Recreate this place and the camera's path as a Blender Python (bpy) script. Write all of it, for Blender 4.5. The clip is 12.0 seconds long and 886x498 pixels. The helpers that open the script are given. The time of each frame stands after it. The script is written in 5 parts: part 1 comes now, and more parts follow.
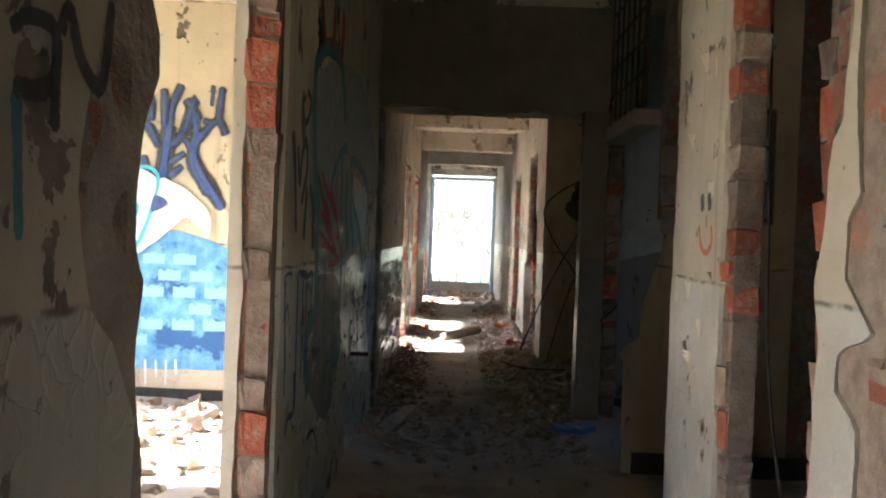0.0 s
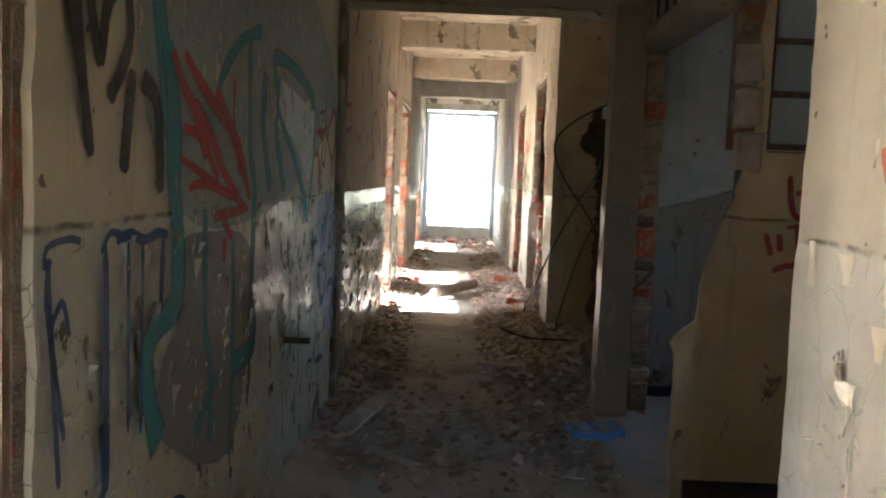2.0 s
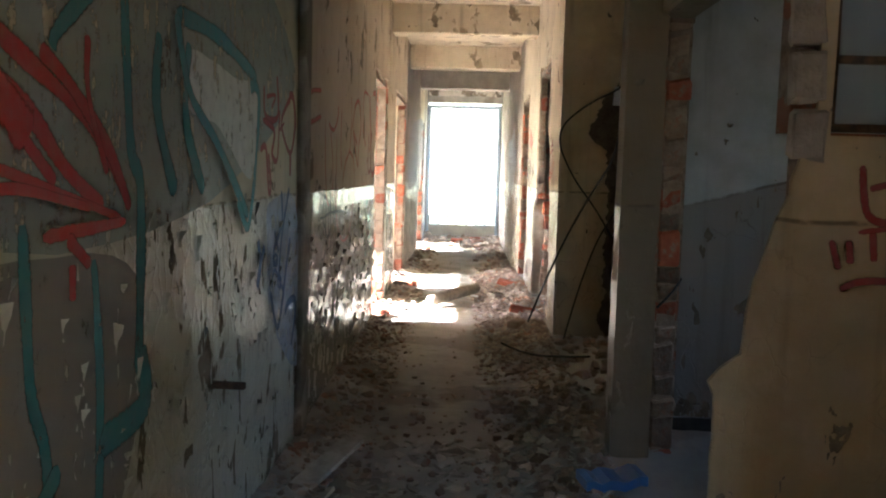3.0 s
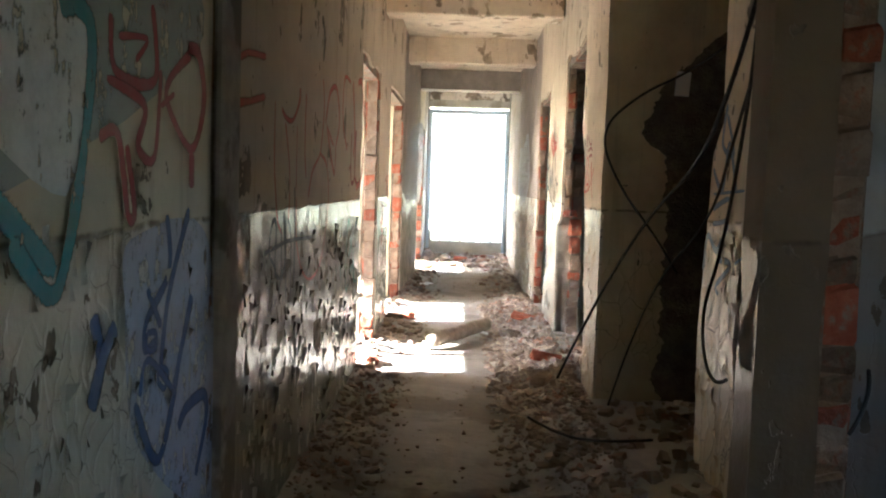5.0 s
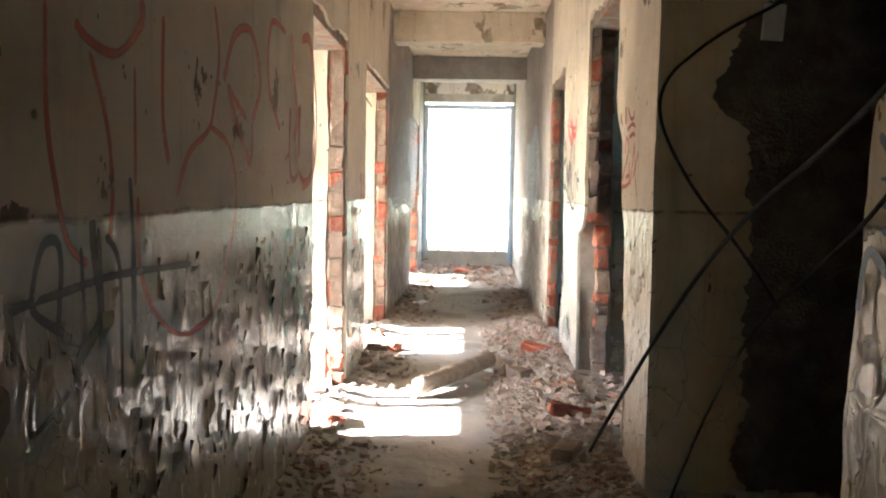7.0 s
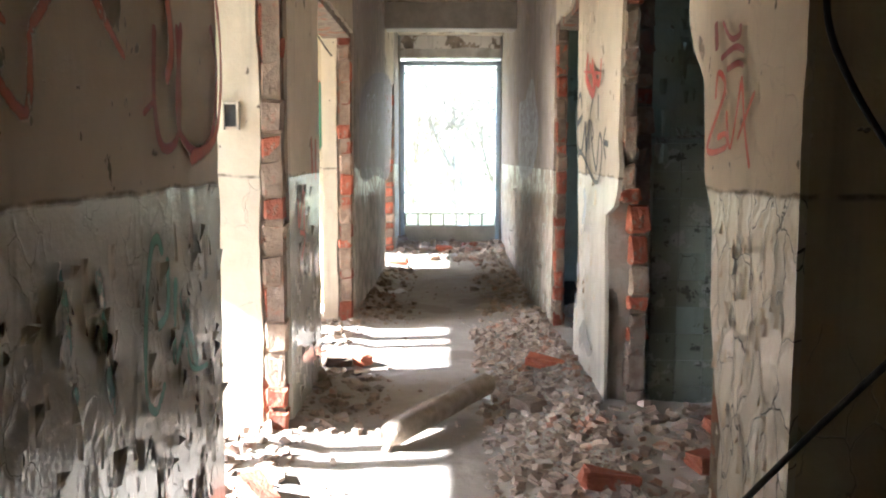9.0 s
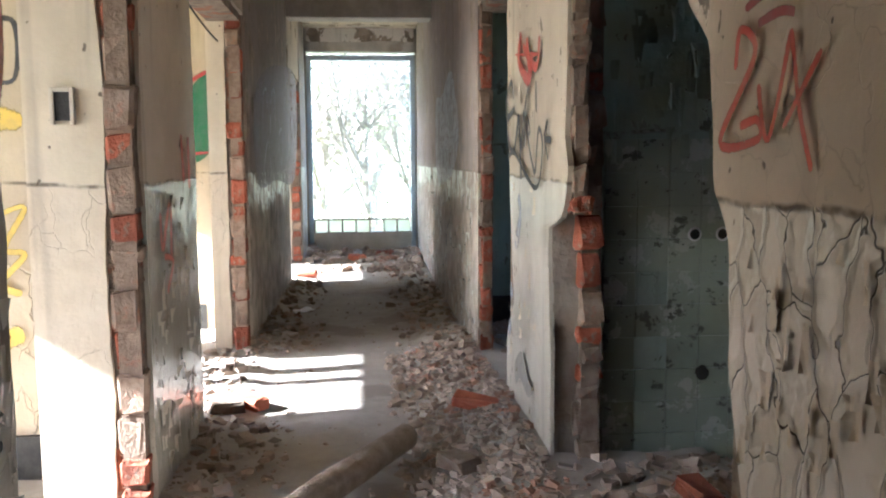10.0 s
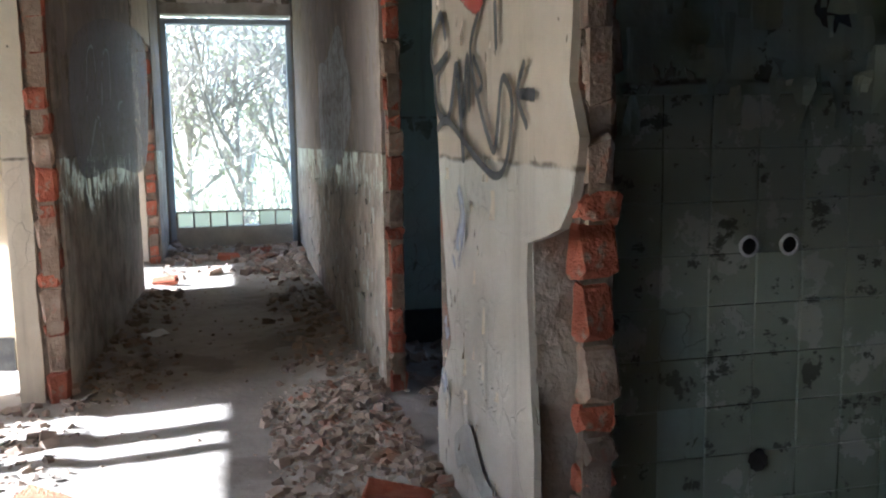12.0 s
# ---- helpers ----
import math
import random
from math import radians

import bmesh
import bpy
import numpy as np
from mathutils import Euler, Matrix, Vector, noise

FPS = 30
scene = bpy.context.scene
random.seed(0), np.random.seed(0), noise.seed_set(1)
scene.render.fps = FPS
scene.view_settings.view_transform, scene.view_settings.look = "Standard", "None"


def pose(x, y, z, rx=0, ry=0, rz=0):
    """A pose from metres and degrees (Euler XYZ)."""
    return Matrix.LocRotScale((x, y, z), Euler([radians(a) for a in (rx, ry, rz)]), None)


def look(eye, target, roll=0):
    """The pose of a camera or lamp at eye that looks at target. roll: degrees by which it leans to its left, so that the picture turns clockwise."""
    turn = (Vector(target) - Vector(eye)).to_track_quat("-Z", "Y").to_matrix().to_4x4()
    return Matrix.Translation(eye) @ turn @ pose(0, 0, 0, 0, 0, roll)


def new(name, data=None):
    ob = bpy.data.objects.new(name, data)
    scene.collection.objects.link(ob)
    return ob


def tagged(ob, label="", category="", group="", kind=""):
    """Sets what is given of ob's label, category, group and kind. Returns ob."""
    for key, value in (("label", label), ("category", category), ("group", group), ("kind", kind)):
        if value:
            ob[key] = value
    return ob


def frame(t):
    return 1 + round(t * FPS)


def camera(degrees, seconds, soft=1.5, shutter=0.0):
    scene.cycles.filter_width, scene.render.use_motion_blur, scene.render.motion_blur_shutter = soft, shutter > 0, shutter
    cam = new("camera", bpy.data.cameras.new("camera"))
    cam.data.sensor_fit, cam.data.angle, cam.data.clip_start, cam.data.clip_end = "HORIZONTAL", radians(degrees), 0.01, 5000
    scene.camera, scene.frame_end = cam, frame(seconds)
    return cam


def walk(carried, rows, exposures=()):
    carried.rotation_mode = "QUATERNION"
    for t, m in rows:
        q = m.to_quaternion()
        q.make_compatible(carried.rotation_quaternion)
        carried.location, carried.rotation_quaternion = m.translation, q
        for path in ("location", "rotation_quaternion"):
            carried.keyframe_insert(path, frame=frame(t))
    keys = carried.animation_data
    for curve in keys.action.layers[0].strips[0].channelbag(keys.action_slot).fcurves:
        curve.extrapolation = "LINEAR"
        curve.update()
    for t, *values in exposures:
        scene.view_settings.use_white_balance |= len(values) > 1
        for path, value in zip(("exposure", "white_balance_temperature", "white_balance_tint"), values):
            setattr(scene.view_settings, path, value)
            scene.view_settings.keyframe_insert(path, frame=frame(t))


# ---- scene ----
cam = camera(54.5, 12.0, soft=2.1)
METRES, EYE, TILT, LEAN, TURN = 10.4, 1.5, 0.0, 0.0, 0.75
ROWS = [
    (0.0, 0.0, 0.0, 0.0, 0.03, -0.89, -2.17),
    (0.5, 0.0015, 0.0401, 0.0002, -0.41, -1.56, -2.45),
    (1.0, 0.0064, 0.0777, -0.0024, -0.5, -3.05, -2.09),
    (1.5, 0.0127, 0.1198, -0.0019, -0.79, -4.06, -2.04),
    (2.0, 0.0117, 0.1645, -0.0021, 0.1, -4.75, -2.42),
    (2.5, 0.017, 0.2053, -0.0031, 1.0, -5.04, -1.8),
    (3.0, 0.0248, 0.2482, -0.0016, 0.69, -5.03, -1.61),
    (5.0, 0.0194, 0.4207, -0.0016, 0.71, -4.28, -1.9),
    (5.5, 0.0212, 0.4626, -0.0029, 0.53, -4.07, -1.23),
    (6.0, 0.0276, 0.5067, -0.0048, 0.52, -4.18, -0.94),
    (6.5, 0.0307, 0.5498, -0.0044, -0.33, -4.11, -0.98),
    (7.0, 0.0293, 0.5918, -0.0069, 1.05, -3.85, -0.98),
    (9.0, 0.027, 0.7541, -0.0051, -0.31, -6.06, -0.17),
    (9.5, 0.0283, 0.7998, -0.0026, -3.22, -6.29, 0.16),
    (10.0, 0.032, 0.8435, -0.0052, -5.96, -5.98, 0.36),
    (10.5, 0.0362, 0.8803, -0.006, -6.78, -6.21, 0.3),
    (11.0, 0.0343, 0.9195, -0.0048, -7.69, -6.31, 0.62),
    (11.5, 0.0352, 0.9579, -0.008, -9.43, -6.47, 0.67),
    (12.0, 0.0421, 0.9952, -0.0083, -13.88, -7.2, 0.91),
]
EXPOSURES = [(0.0, 4.15, 5650, 10), (1.5, 4.65, 5850, 10), (2.5, 5.3, 5800, 10), (5.5, 5.05, 5750, 10), (7.0, 5.1, 5700, 10), (9.0, 4.25, 5600, 10), (10.0, 3.75, 5400, 10), (10.5, 3.3, 5300, 10), (12.0, 2.95, 5200, 10)]
walk(cam, [(t, pose(0, 0, EYE, TILT, LEAN, TURN) @ pose(METRES * x, METRES * y, METRES * z, 90 + pitch, roll, yaw))
           for t, x, y, z, yaw, pitch, roll in ROWS], EXPOSURES)

# ---- light: late sun from the side of the windowed rooms, and the open sky ----
SUN_EL, SUN_DIR = 31.2, 9.0          # height, and how far the light leans along the corridor
world = bpy.data.worlds.new("sky")
scene.world = world
world.use_nodes = True
nt = world.node_tree
sky = nt.nodes.new("ShaderNodeTexSky")
sky.sky_type, sky.sun_disc = "NISHITA", False
sky.sun_elevation = radians(SUN_EL)
sky.sun_rotation = radians(-90.0 - SUN_DIR)
bg = nt.nodes["Background"]
nt.links.new(sky.outputs[0], bg.inputs[0])
bg.inputs[1].default_value = 0.15
sun_data = bpy.data.lights.new("sun", "SUN")
sun_data.energy, sun_data.angle, sun_data.color = 5.0, radians(0.5), (1.0, 0.95, 0.86)
sun = new("sun", sun_data)
ce, se, cd, sd = math.cos(radians(SUN_EL)), math.sin(radians(SUN_EL)), math.cos(radians(SUN_DIR)), math.sin(radians(SUN_DIR))
sun.matrix_world = look((-20 * cd * ce, -20 * sd * ce, 20 * se), (0, 0, 0))

# ---- materials ----
def nodes_of(name, rough=0.8):
    m = bpy.data.materials.new(name)
    m.use_nodes = True
    t = m.node_tree
    b = t.nodes["Principled BSDF"]
    b.inputs["Roughness"].default_value = rough
    return m, t, b


def put(t, sock, v):
    if hasattr(v, "is_linked"):
        t.links.new(v, sock)
    else:
        if sock.type == "RGBA" and len(v) == 3:
            v = (*v, 1)
        sock.default_value = v


def tex(t, scale=(1, 1, 1), move=(0, 0, 0)):
    c = t.nodes.new("ShaderNodeTexCoord")
    m = t.nodes.new("ShaderNodeMapping")
    m.inputs["Scale"].default_value, m.inputs["Location"].default_value = scale, move
    t.links.new(c.outputs["Object"], m.inputs["Vector"])
    return m.outputs[0]


def noise_of(t, vec, scale, detail=5, rough=0.55, dist=0.0):
    n = t.nodes.new("ShaderNodeTexNoise")
    t.links.new(vec, n.inputs["Vector"])
    n.inputs["Scale"].default_value, n.inputs["Detail"].default_value = scale, detail
    n.inputs["Roughness"].default_value, n.inputs["Distortion"].default_value = rough, dist
    return n.outputs["Fac"]


def step(t, v, lo, hi, a=0.0, b=1.0):
    n = t.nodes.new("ShaderNodeMapRange")
    n.interpolation_type = "SMOOTHSTEP"
    put(t, n.inputs[0], v)
    for i, q in enumerate((lo, hi, a, b)):
        put(t, n.inputs[i + 1], q)
    return n.outputs[0]


def calc(t, op, a, b=0.0):
    n = t.nodes.new("ShaderNodeMath")
    n.operation = op
    put(t, n.inputs[0], a)
    put(t, n.inputs[1], b)
    return n.outputs[0]


def mix(t, f, a, b, how="MIX"):
    n = t.nodes.new("ShaderNodeMix")
    n.data_type, n.blend_type = "RGBA", how
    put(t, n.inputs[0], f)
    put(t, n.inputs[6], a)
    put(t, n.inputs[7], b)
    return n.outputs[2]


def bump(t, b, h, strength=0.5, dist=0.01):
    n = t.nodes.new("ShaderNodeBump")
    n.inputs["Strength"].default_value, n.inputs["Distance"].default_value = strength, dist
    put(t, n.inputs["Height"], h)
    t.links.new(n.outputs[0], b.inputs["Normal"])


def plaster(name, upper, lower, under=(0.2, 0.165, 0.125), dado=1.35, peel_up=0.64, peel_low=0.56, gloss=0.28, grime=0.5, seed=0.0, slope=0.0, crack=0.3, plates=5.0, worn=0.0):
    """Old painted plaster: a lime-washed upper part, an oil-painted dado below, both peeling."""
    m, t, b = nodes_of(name)
    v = tex(t, move=(seed, seed * 2, 0))
    sep = t.nodes.new("ShaderNodeSeparateXYZ")
    t.links.new(tex(t), sep.inputs[0])
    z = sep.outputs[2]
    wob = calc(t, "MULTIPLY", calc(t, "SUBTRACT", noise_of(t, v, 3.0, 4), 0.5), 0.05)
    zz = calc(t, "ADD", z, wob)
    if slope:
        zz = calc(t, "SUBTRACT", zz, calc(t, "MULTIPLY", calc(t, "SUBTRACT", sep.outputs[0], 1.4), slope))
    low = step(t, zz, dado + 0.006, dado - 0.006)
    # broken dark line at the dado: shadow of its thin ridge, as colour
    line = calc(t, "MULTIPLY", step(t, zz, dado + 0.014, dado + 0.004), step(t, zz, dado - 0.012, dado))
    line = calc(t, "MULTIPLY", line, step(t, noise_of(t, v, 11.0, 3), 0.36, 0.6))
    big = noise_of(t, v, 0.9, 5, 0.6)
    mid = noise_of(t, v, 5.0, 6, 0.65)
    fine = noise_of(t, v, 60.0, 3)
    col = mix(t, low, upper, lower)
    shade = step(t, calc(t, "ADD", calc(t, "MULTIPLY", big, 0.6), calc(t, "MULTIPLY", mid, 0.4)), 0.36, 0.64)
    col = mix(t, calc(t, "MULTIPLY", shade, grime), col, tuple(c * k for c, k in zip(upper, (0.5, 0.46, 0.38))))
    col = mix(t, calc(t, "MULTIPLY", line, 0.8), col, (0.10, 0.075, 0.05))
    stretch = tex(t, (8, 8, 4.2), (seed, 0, seed))
    blot = noise_of(t, stretch, 1.0, 4, 0.6, 0.4)
    patch = noise_of(t, tex(t, (3.2, 3.2, 2.4), (seed * 3, 1, 0)), 1.0, 6, 0.62, 0.3)
    peel_a = step(t, patch, peel_up, peel_up + 0.012)
    peel_b = step(t, calc(t, "ADD", calc(t, "MULTIPLY", blot, 0.7), calc(t, "MULTIPLY", big, 0.3)), peel_low, peel_low + 0.012)
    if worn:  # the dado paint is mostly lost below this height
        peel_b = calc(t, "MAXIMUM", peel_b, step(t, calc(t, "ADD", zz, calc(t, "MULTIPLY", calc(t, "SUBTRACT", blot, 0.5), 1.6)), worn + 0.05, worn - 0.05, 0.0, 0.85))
    pock = step(t, noise_of(t, tex(t, (17, 17, 13), (0, seed, 0)), 1.0, 2), 0.70, 0.72)
    peel = mix(t, low, calc(t, "MAXIMUM", peel_a, pock), peel_b)
    raw = mix(t, step(t, mid, 0.36, 0.64), tuple(c * 0.66 for c in under), tuple(c * 1.3 for c in under))
    col = mix(t, peel, col, raw)
    warp = t.nodes.new("ShaderNodeVectorMath")
    warp.operation = "ADD"
    wn = t.nodes.new("ShaderNodeTexNoise")
    wn.inputs["Scale"].default_value, wn.inputs["Detail"].default_value = 4.0, 4
    t.links.new(v, wn.inputs["Vector"])
    sc = t.nodes.new("ShaderNodeVectorMath")
    sc.operation = "SCALE"
    sc.inputs["Scale"].default_value = 0.22
    t.links.new(wn.outputs["Color"], sc.inputs[0])
    t.links.new(v, warp.inputs[0]), t.links.new(sc.outputs[0], warp.inputs[1])
    sq = t.nodes.new("ShaderNodeMapping")
    sq.inputs["Scale"].default_value = (1.5, 1.5, 0.75)
    t.links.new(warp.outputs[0], sq.inputs["Vector"])
    vo = t.nodes.new("ShaderNodeTexVoronoi")
    vo.feature = "DISTANCE_TO_EDGE"
    vo.inputs["Scale"].default_value = plates
    t.links.new(sq.outputs[0], vo.inputs["Vector"])
    edge = vo.outputs["Distance"]
    here = step(t, noise_of(t, v, 2.6, 3), 0.5 - 0.25 * crack, 0.62 - 0.25 * crack)
    cracks = calc(t, "MULTIPLY", calc(t, "MULTIPLY", step(t, edge, 0.014, 0.004), here), mix(t, low, (0.12 * crack,) * 3, (min(1.0, crack * 1.2),) * 3))
    col = mix(t, cracks, col, (0.06, 0.045, 0.03))
    lip = calc(t, "MULTIPLY", calc(t, "MULTIPLY", step(t, edge, 0.16, 0.02), here), calc(t, "MULTIPLY", low, crack))
    drip = noise_of(t, tex(t, (9, 9, 0.5), (0, 0, seed)), 1.0, 3)
    col = mix(t, calc(t, "MULTIPLY", step(t, drip, 0.55, 0.75), 0.35), col, (0.13, 0.10, 0.07))
    put(t, b.inputs["Base Color"], col)
    dull = calc(t, "ADD", calc(t, "MULTIPLY", low, gloss - 0.85), 0.85)
    put(t, b.inputs["Roughness"], mix(t, peel, dull, (0.92, 0.92, 0.92)))
    h = calc(t, "SUBTRACT", calc(t, "ADD", calc(t, "MULTIPLY", fine, 0.12), calc(t, "MULTIPLY", mid, 0.5)), calc(t, "MULTIPLY", peel, 0.45))
    h = calc(t, "ADD", h, calc(t, "MULTIPLY", calc(t, "MULTIPLY", low, blot), 0.3))
    h = calc(t, "SUBTRACT", calc(t, "ADD", h, calc(t, "MULTIPLY", lip, 0.5)), calc(t, "MULTIPLY", cracks, 1.2))
    bump(t, b, h, 0.75, 0.012)
    return m


def rough_mat(name, a, b_, scale=8.0, rough=0.9, bumps=0.6, dist=0.01, rand=0.0, extra=None, metal=0.0, cover=0.53):
    """A mottled surface between two colours; rand shifts it from object to object or from piece to piece."""
    m, t, b = nodes_of(name, rough)
    b.inputs["Metallic"].default_value = metal
    v = tex(t)
    n = noise_of(t, v, scale, 6, 0.65)
    f = step(t, n, 0.3, 0.7)
    col = mix(t, f, a, b_)
    if extra:
        col = mix(t, step(t, noise_of(t, v, scale * 0.35, 5, 0.6), cover, cover + 0.06), col, extra)
    if rand:
        info = t.nodes.new("ShaderNodeObjectInfo")
        geo = t.nodes.new("ShaderNodeNewGeometry")
        r = calc(t, "FRACT", calc(t, "ADD", info.outputs["Random"], geo.outputs["Random Per Island"]))
        col = mix(t, 1.0, col, mix(t, r, (1 - rand,) * 3, (1 + rand * 0.4,) * 3), "MULTIPLY")
    put(t, b.inputs["Base Color"], col)
    bump(t, b, calc(t, "ADD", n, calc(t, "MULTIPLY", noise_of(t, v, scale * 7, 3), 0.4)), bumps, dist)
    return m


def tile_paint(name):
    """Glossy green paint over old tiles, flaking to a paler coat."""
    m, t, b = nodes_of(name, 0.3)
    v = tex(t)
    info = t.nodes.new("ShaderNodeObjectInfo")
    w = t.nodes.new("ShaderNodeVectorMath")
    w.operation = "ADD"
    t.links.new(v, w.inputs[0])
    t.links.new(info.outputs["Location"], w.inputs[1])
    v = w.outputs[0]
    n = noise_of(t, v, 6.0, 6, 0.65)
    col = mix(t, step(t, noise_of(t, v, 1.5, 4), 0.35, 0.65), (0.25, 0.29, 0.22), (0.37, 0.41, 0.33))
    pale = step(t, n, 0.57, 0.585)
    col = mix(t, pale, col, (0.47, 0.50, 0.43))
    wide = t.nodes.new("ShaderNodeMapping")
    wide.inputs["Scale"].default_value = (3.5, 3.5, 5.5)
    t.links.new(v, wide.inputs["Vector"])
    dark = calc(t, "MAXIMUM", step(t, noise_of(t, v, 9.0, 6, 0.7), 0.60, 0.63), step(t, noise_of(t, wide.outputs[0], 1.3, 7, 0.75), 0.585, 0.61))
    col = mix(t, dark, col, (0.11, 0.12, 0.10))
    put(t, b.inputs["Base Color"], col)
    bump(t, b, calc(t, "ADD", calc(t, "MULTIPLY", n, 0.5), calc(t, "SUBTRACT", pale, dark)), 0.5, 0.003)
    return m


def paint(name, c, rough=0.55, worn=0.3):
    m, t, b = nodes_of(name, rough)
    v = tex(t)
    n = noise_of(t, v, 14.0, 6, 0.7)
    put(t, b.inputs["Base Color"], mix(t, calc(t, "MULTIPLY", step(t, n, 0.5, 0.72), worn), c, tuple(0.45 * q + 0.12 for q in c)))
    bump(t, b, noise_of(t, v, 40.0, 3), 0.3, 0.004)
    return m


M_hall = plaster("hall_plaster", (0.58, 0.52, 0.39), (0.48, 0.47, 0.38), peel_up=0.62, peel_low=0.57, seed=3.0, crack=0.5, plates=9.0, grime=0.4)
M_left = plaster("corridor_plaster_left", (0.60, 0.51, 0.40), (0.53, 0.51, 0.435), peel_up=0.61, peel_low=0.585, gloss=0.2, seed=11.0, grime=0.35, crack=0.2, plates=10.0)
M_right = plaster("corridor_plaster_right", (0.57, 0.485, 0.37), (0.56, 0.51, 0.43), peel_low=0.62, seed=6.0, grime=0.4, crack=0.25, plates=6.0)
M_plates = plaster("plated_plaster", (0.68, 0.58, 0.44), (0.66, 0.59, 0.48), peel_low=0.66, seed=7.0, grime=0.3, crack=0.95, plates=6.0)
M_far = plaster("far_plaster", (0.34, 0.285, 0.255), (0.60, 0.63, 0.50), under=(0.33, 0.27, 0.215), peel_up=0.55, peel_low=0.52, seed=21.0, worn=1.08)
M_reveal = plaster("reveal_plaster", (0.70, 0.62, 0.48), (0.70, 0.61, 0.48), peel_low=0.66, gloss=0.8, seed=15.0, grime=0.35, crack=0.12)
M_room = plaster("room_plaster", (0.60, 0.51, 0.36), (0.58, 0.49, 0.36), peel_low=0.66, gloss=0.8, seed=31.0, grime=0.3)
# the post's shade is put into its colour: darker than the plaster around
M_post = plaster("shade_toned_post_plaster", (0.23, 0.18, 0.125), (0.19, 0.15, 0.11), seed=19.0, gloss=0.35, crack=0.05)
# plaster for the unlit faces, their dimness put into the colour
M_dark = plaster("shade_toned_plaster", (0.30, 0.25, 0.18), (0.24, 0.21, 0.16), seed=9.0, gloss=0.6)
M_green = plaster("green_room_plaster", (0.42, 0.50, 0.42), (0.38, 0.46, 0.41), under=(0.22, 0.24, 0.19), dado=1.56, peel_up=0.6, peel_low=0.60, gloss=0.35, seed=17.0)
M_greywhite = plaster("grey_and_white_plaster", (0.50, 0.52, 0.52), (0.25, 0.235, 0.22), dado=1.35, seed=13.0, gloss=0.6, slope=0.25)
M_pier = plaster("dim_pier_plaster", (0.55, 0.43, 0.28), (0.48, 0.38, 0.26), seed=27.0, gloss=0.6, peel_up=0.66, peel_low=0.64, crack=0.1)
M_peeled = plaster("peeled_ceiling_strip", (0.78, 0.74, 0.68), (0.7, 0.66, 0.6), under=(0.30, 0.25, 0.2), peel_up=0.55, seed=41.0, grime=0.1)
M_end = plaster("wall_end_plaster", (0.72, 0.60, 0.42), (0.66, 0.55, 0.40), seed=29.0, gloss=0.6, peel_up=0.68, peel_low=0.66)
M_ceil = plaster("ceiling_plaster", (0.72, 0.62, 0.47), (0.7, 0.6, 0.45), peel_up=0.57, seed=5.0, under=(0.33, 0.26, 0.18))
M_conc = rough_mat("bare_concrete", (0.26, 0.24, 0.21), (0.42, 0.39, 0.34), 5.0, extra=(0.18, 0.16, 0.13))
M_beam = rough_mat("pale_concrete", (0.44, 0.42, 0.38), (0.60, 0.57, 0.52), 4.0, bumps=0.4, extra=(0.38, 0.34, 0.29), cover=0.6)
M_core = rough_mat("broken_masonry", (0.16, 0.12, 0.09), (0.30, 0.24, 0.18), 16.0, bumps=1.0, dist=0.03, extra=(0.28, 0.12, 0.07))
M_raw = rough_mat("raw_masonry", (0.27, 0.22, 0.175), (0.40, 0.34, 0.28), 4.5, bumps=0.8, dist=0.03, extra=(0.33, 0.22, 0.16), cover=0.58)
M_red = rough_mat("red_brick", (0.33, 0.085, 0.045), (0.45, 0.14, 0.075), 14.0, rand=0.45, bumps=1.0, dist=0.02, extra=(0.33, 0.22, 0.16), cover=0.6)
M_brown = rough_mat("mortar_caked_brick", (0.22, 0.145, 0.10), (0.37, 0.28, 0.21), 12.0, rand=0.5, bumps=1.0, dist=0.012, extra=(0.34, 0.17, 0.11), cover=0.6)
M_floor = rough_mat("dusty_floor", (0.32, 0.285, 0.25), (0.43, 0.385, 0.34), 2.2, bumps=0.9, dist=0.02, extra=(0.27, 0.235, 0.20))
M_rubble = rough_mat("rubble", (0.30, 0.225, 0.175), (0.43, 0.345, 0.28), 9.0, rand=0.4, extra=(0.36, 0.20, 0.14), cover=0.58)
M_chip = rough_mat("plaster_chips", (0.36, 0.31, 0.26), (0.52, 0.46, 0.39), 9.0, rand=0.5)
M_flake = paint("paint_flake", (0.58, 0.53, 0.43), 0.35, 0.5)
M_black = rough_mat("black_skirting", (0.015, 0.015, 0.016), (0.04, 0.038, 0.035), 12.0, rough=0.5)
M_iron = rough_mat("rusty_iron", (0.05, 0.035, 0.028), (0.13, 0.075, 0.045), 25.0, rough=0.6, metal=0.4)
M_cable = rough_mat("black_cable", (0.012, 0.012, 0.013), (0.035, 0.033, 0.03), 30.0, rough=0.85)
M_white = paint("white_frame_paint", (0.75, 0.76, 0.76), 0.5)
M_blueframe = paint("pale_blue_frame_paint", (0.50, 0.60, 0.70), 0.5, 0.5)
M_darkmasonry = rough_mat("dark_masonry", (0.09, 0.07, 0.055), (0.20, 0.16, 0.12), 9.0, bumps=1.0, dist=0.03)


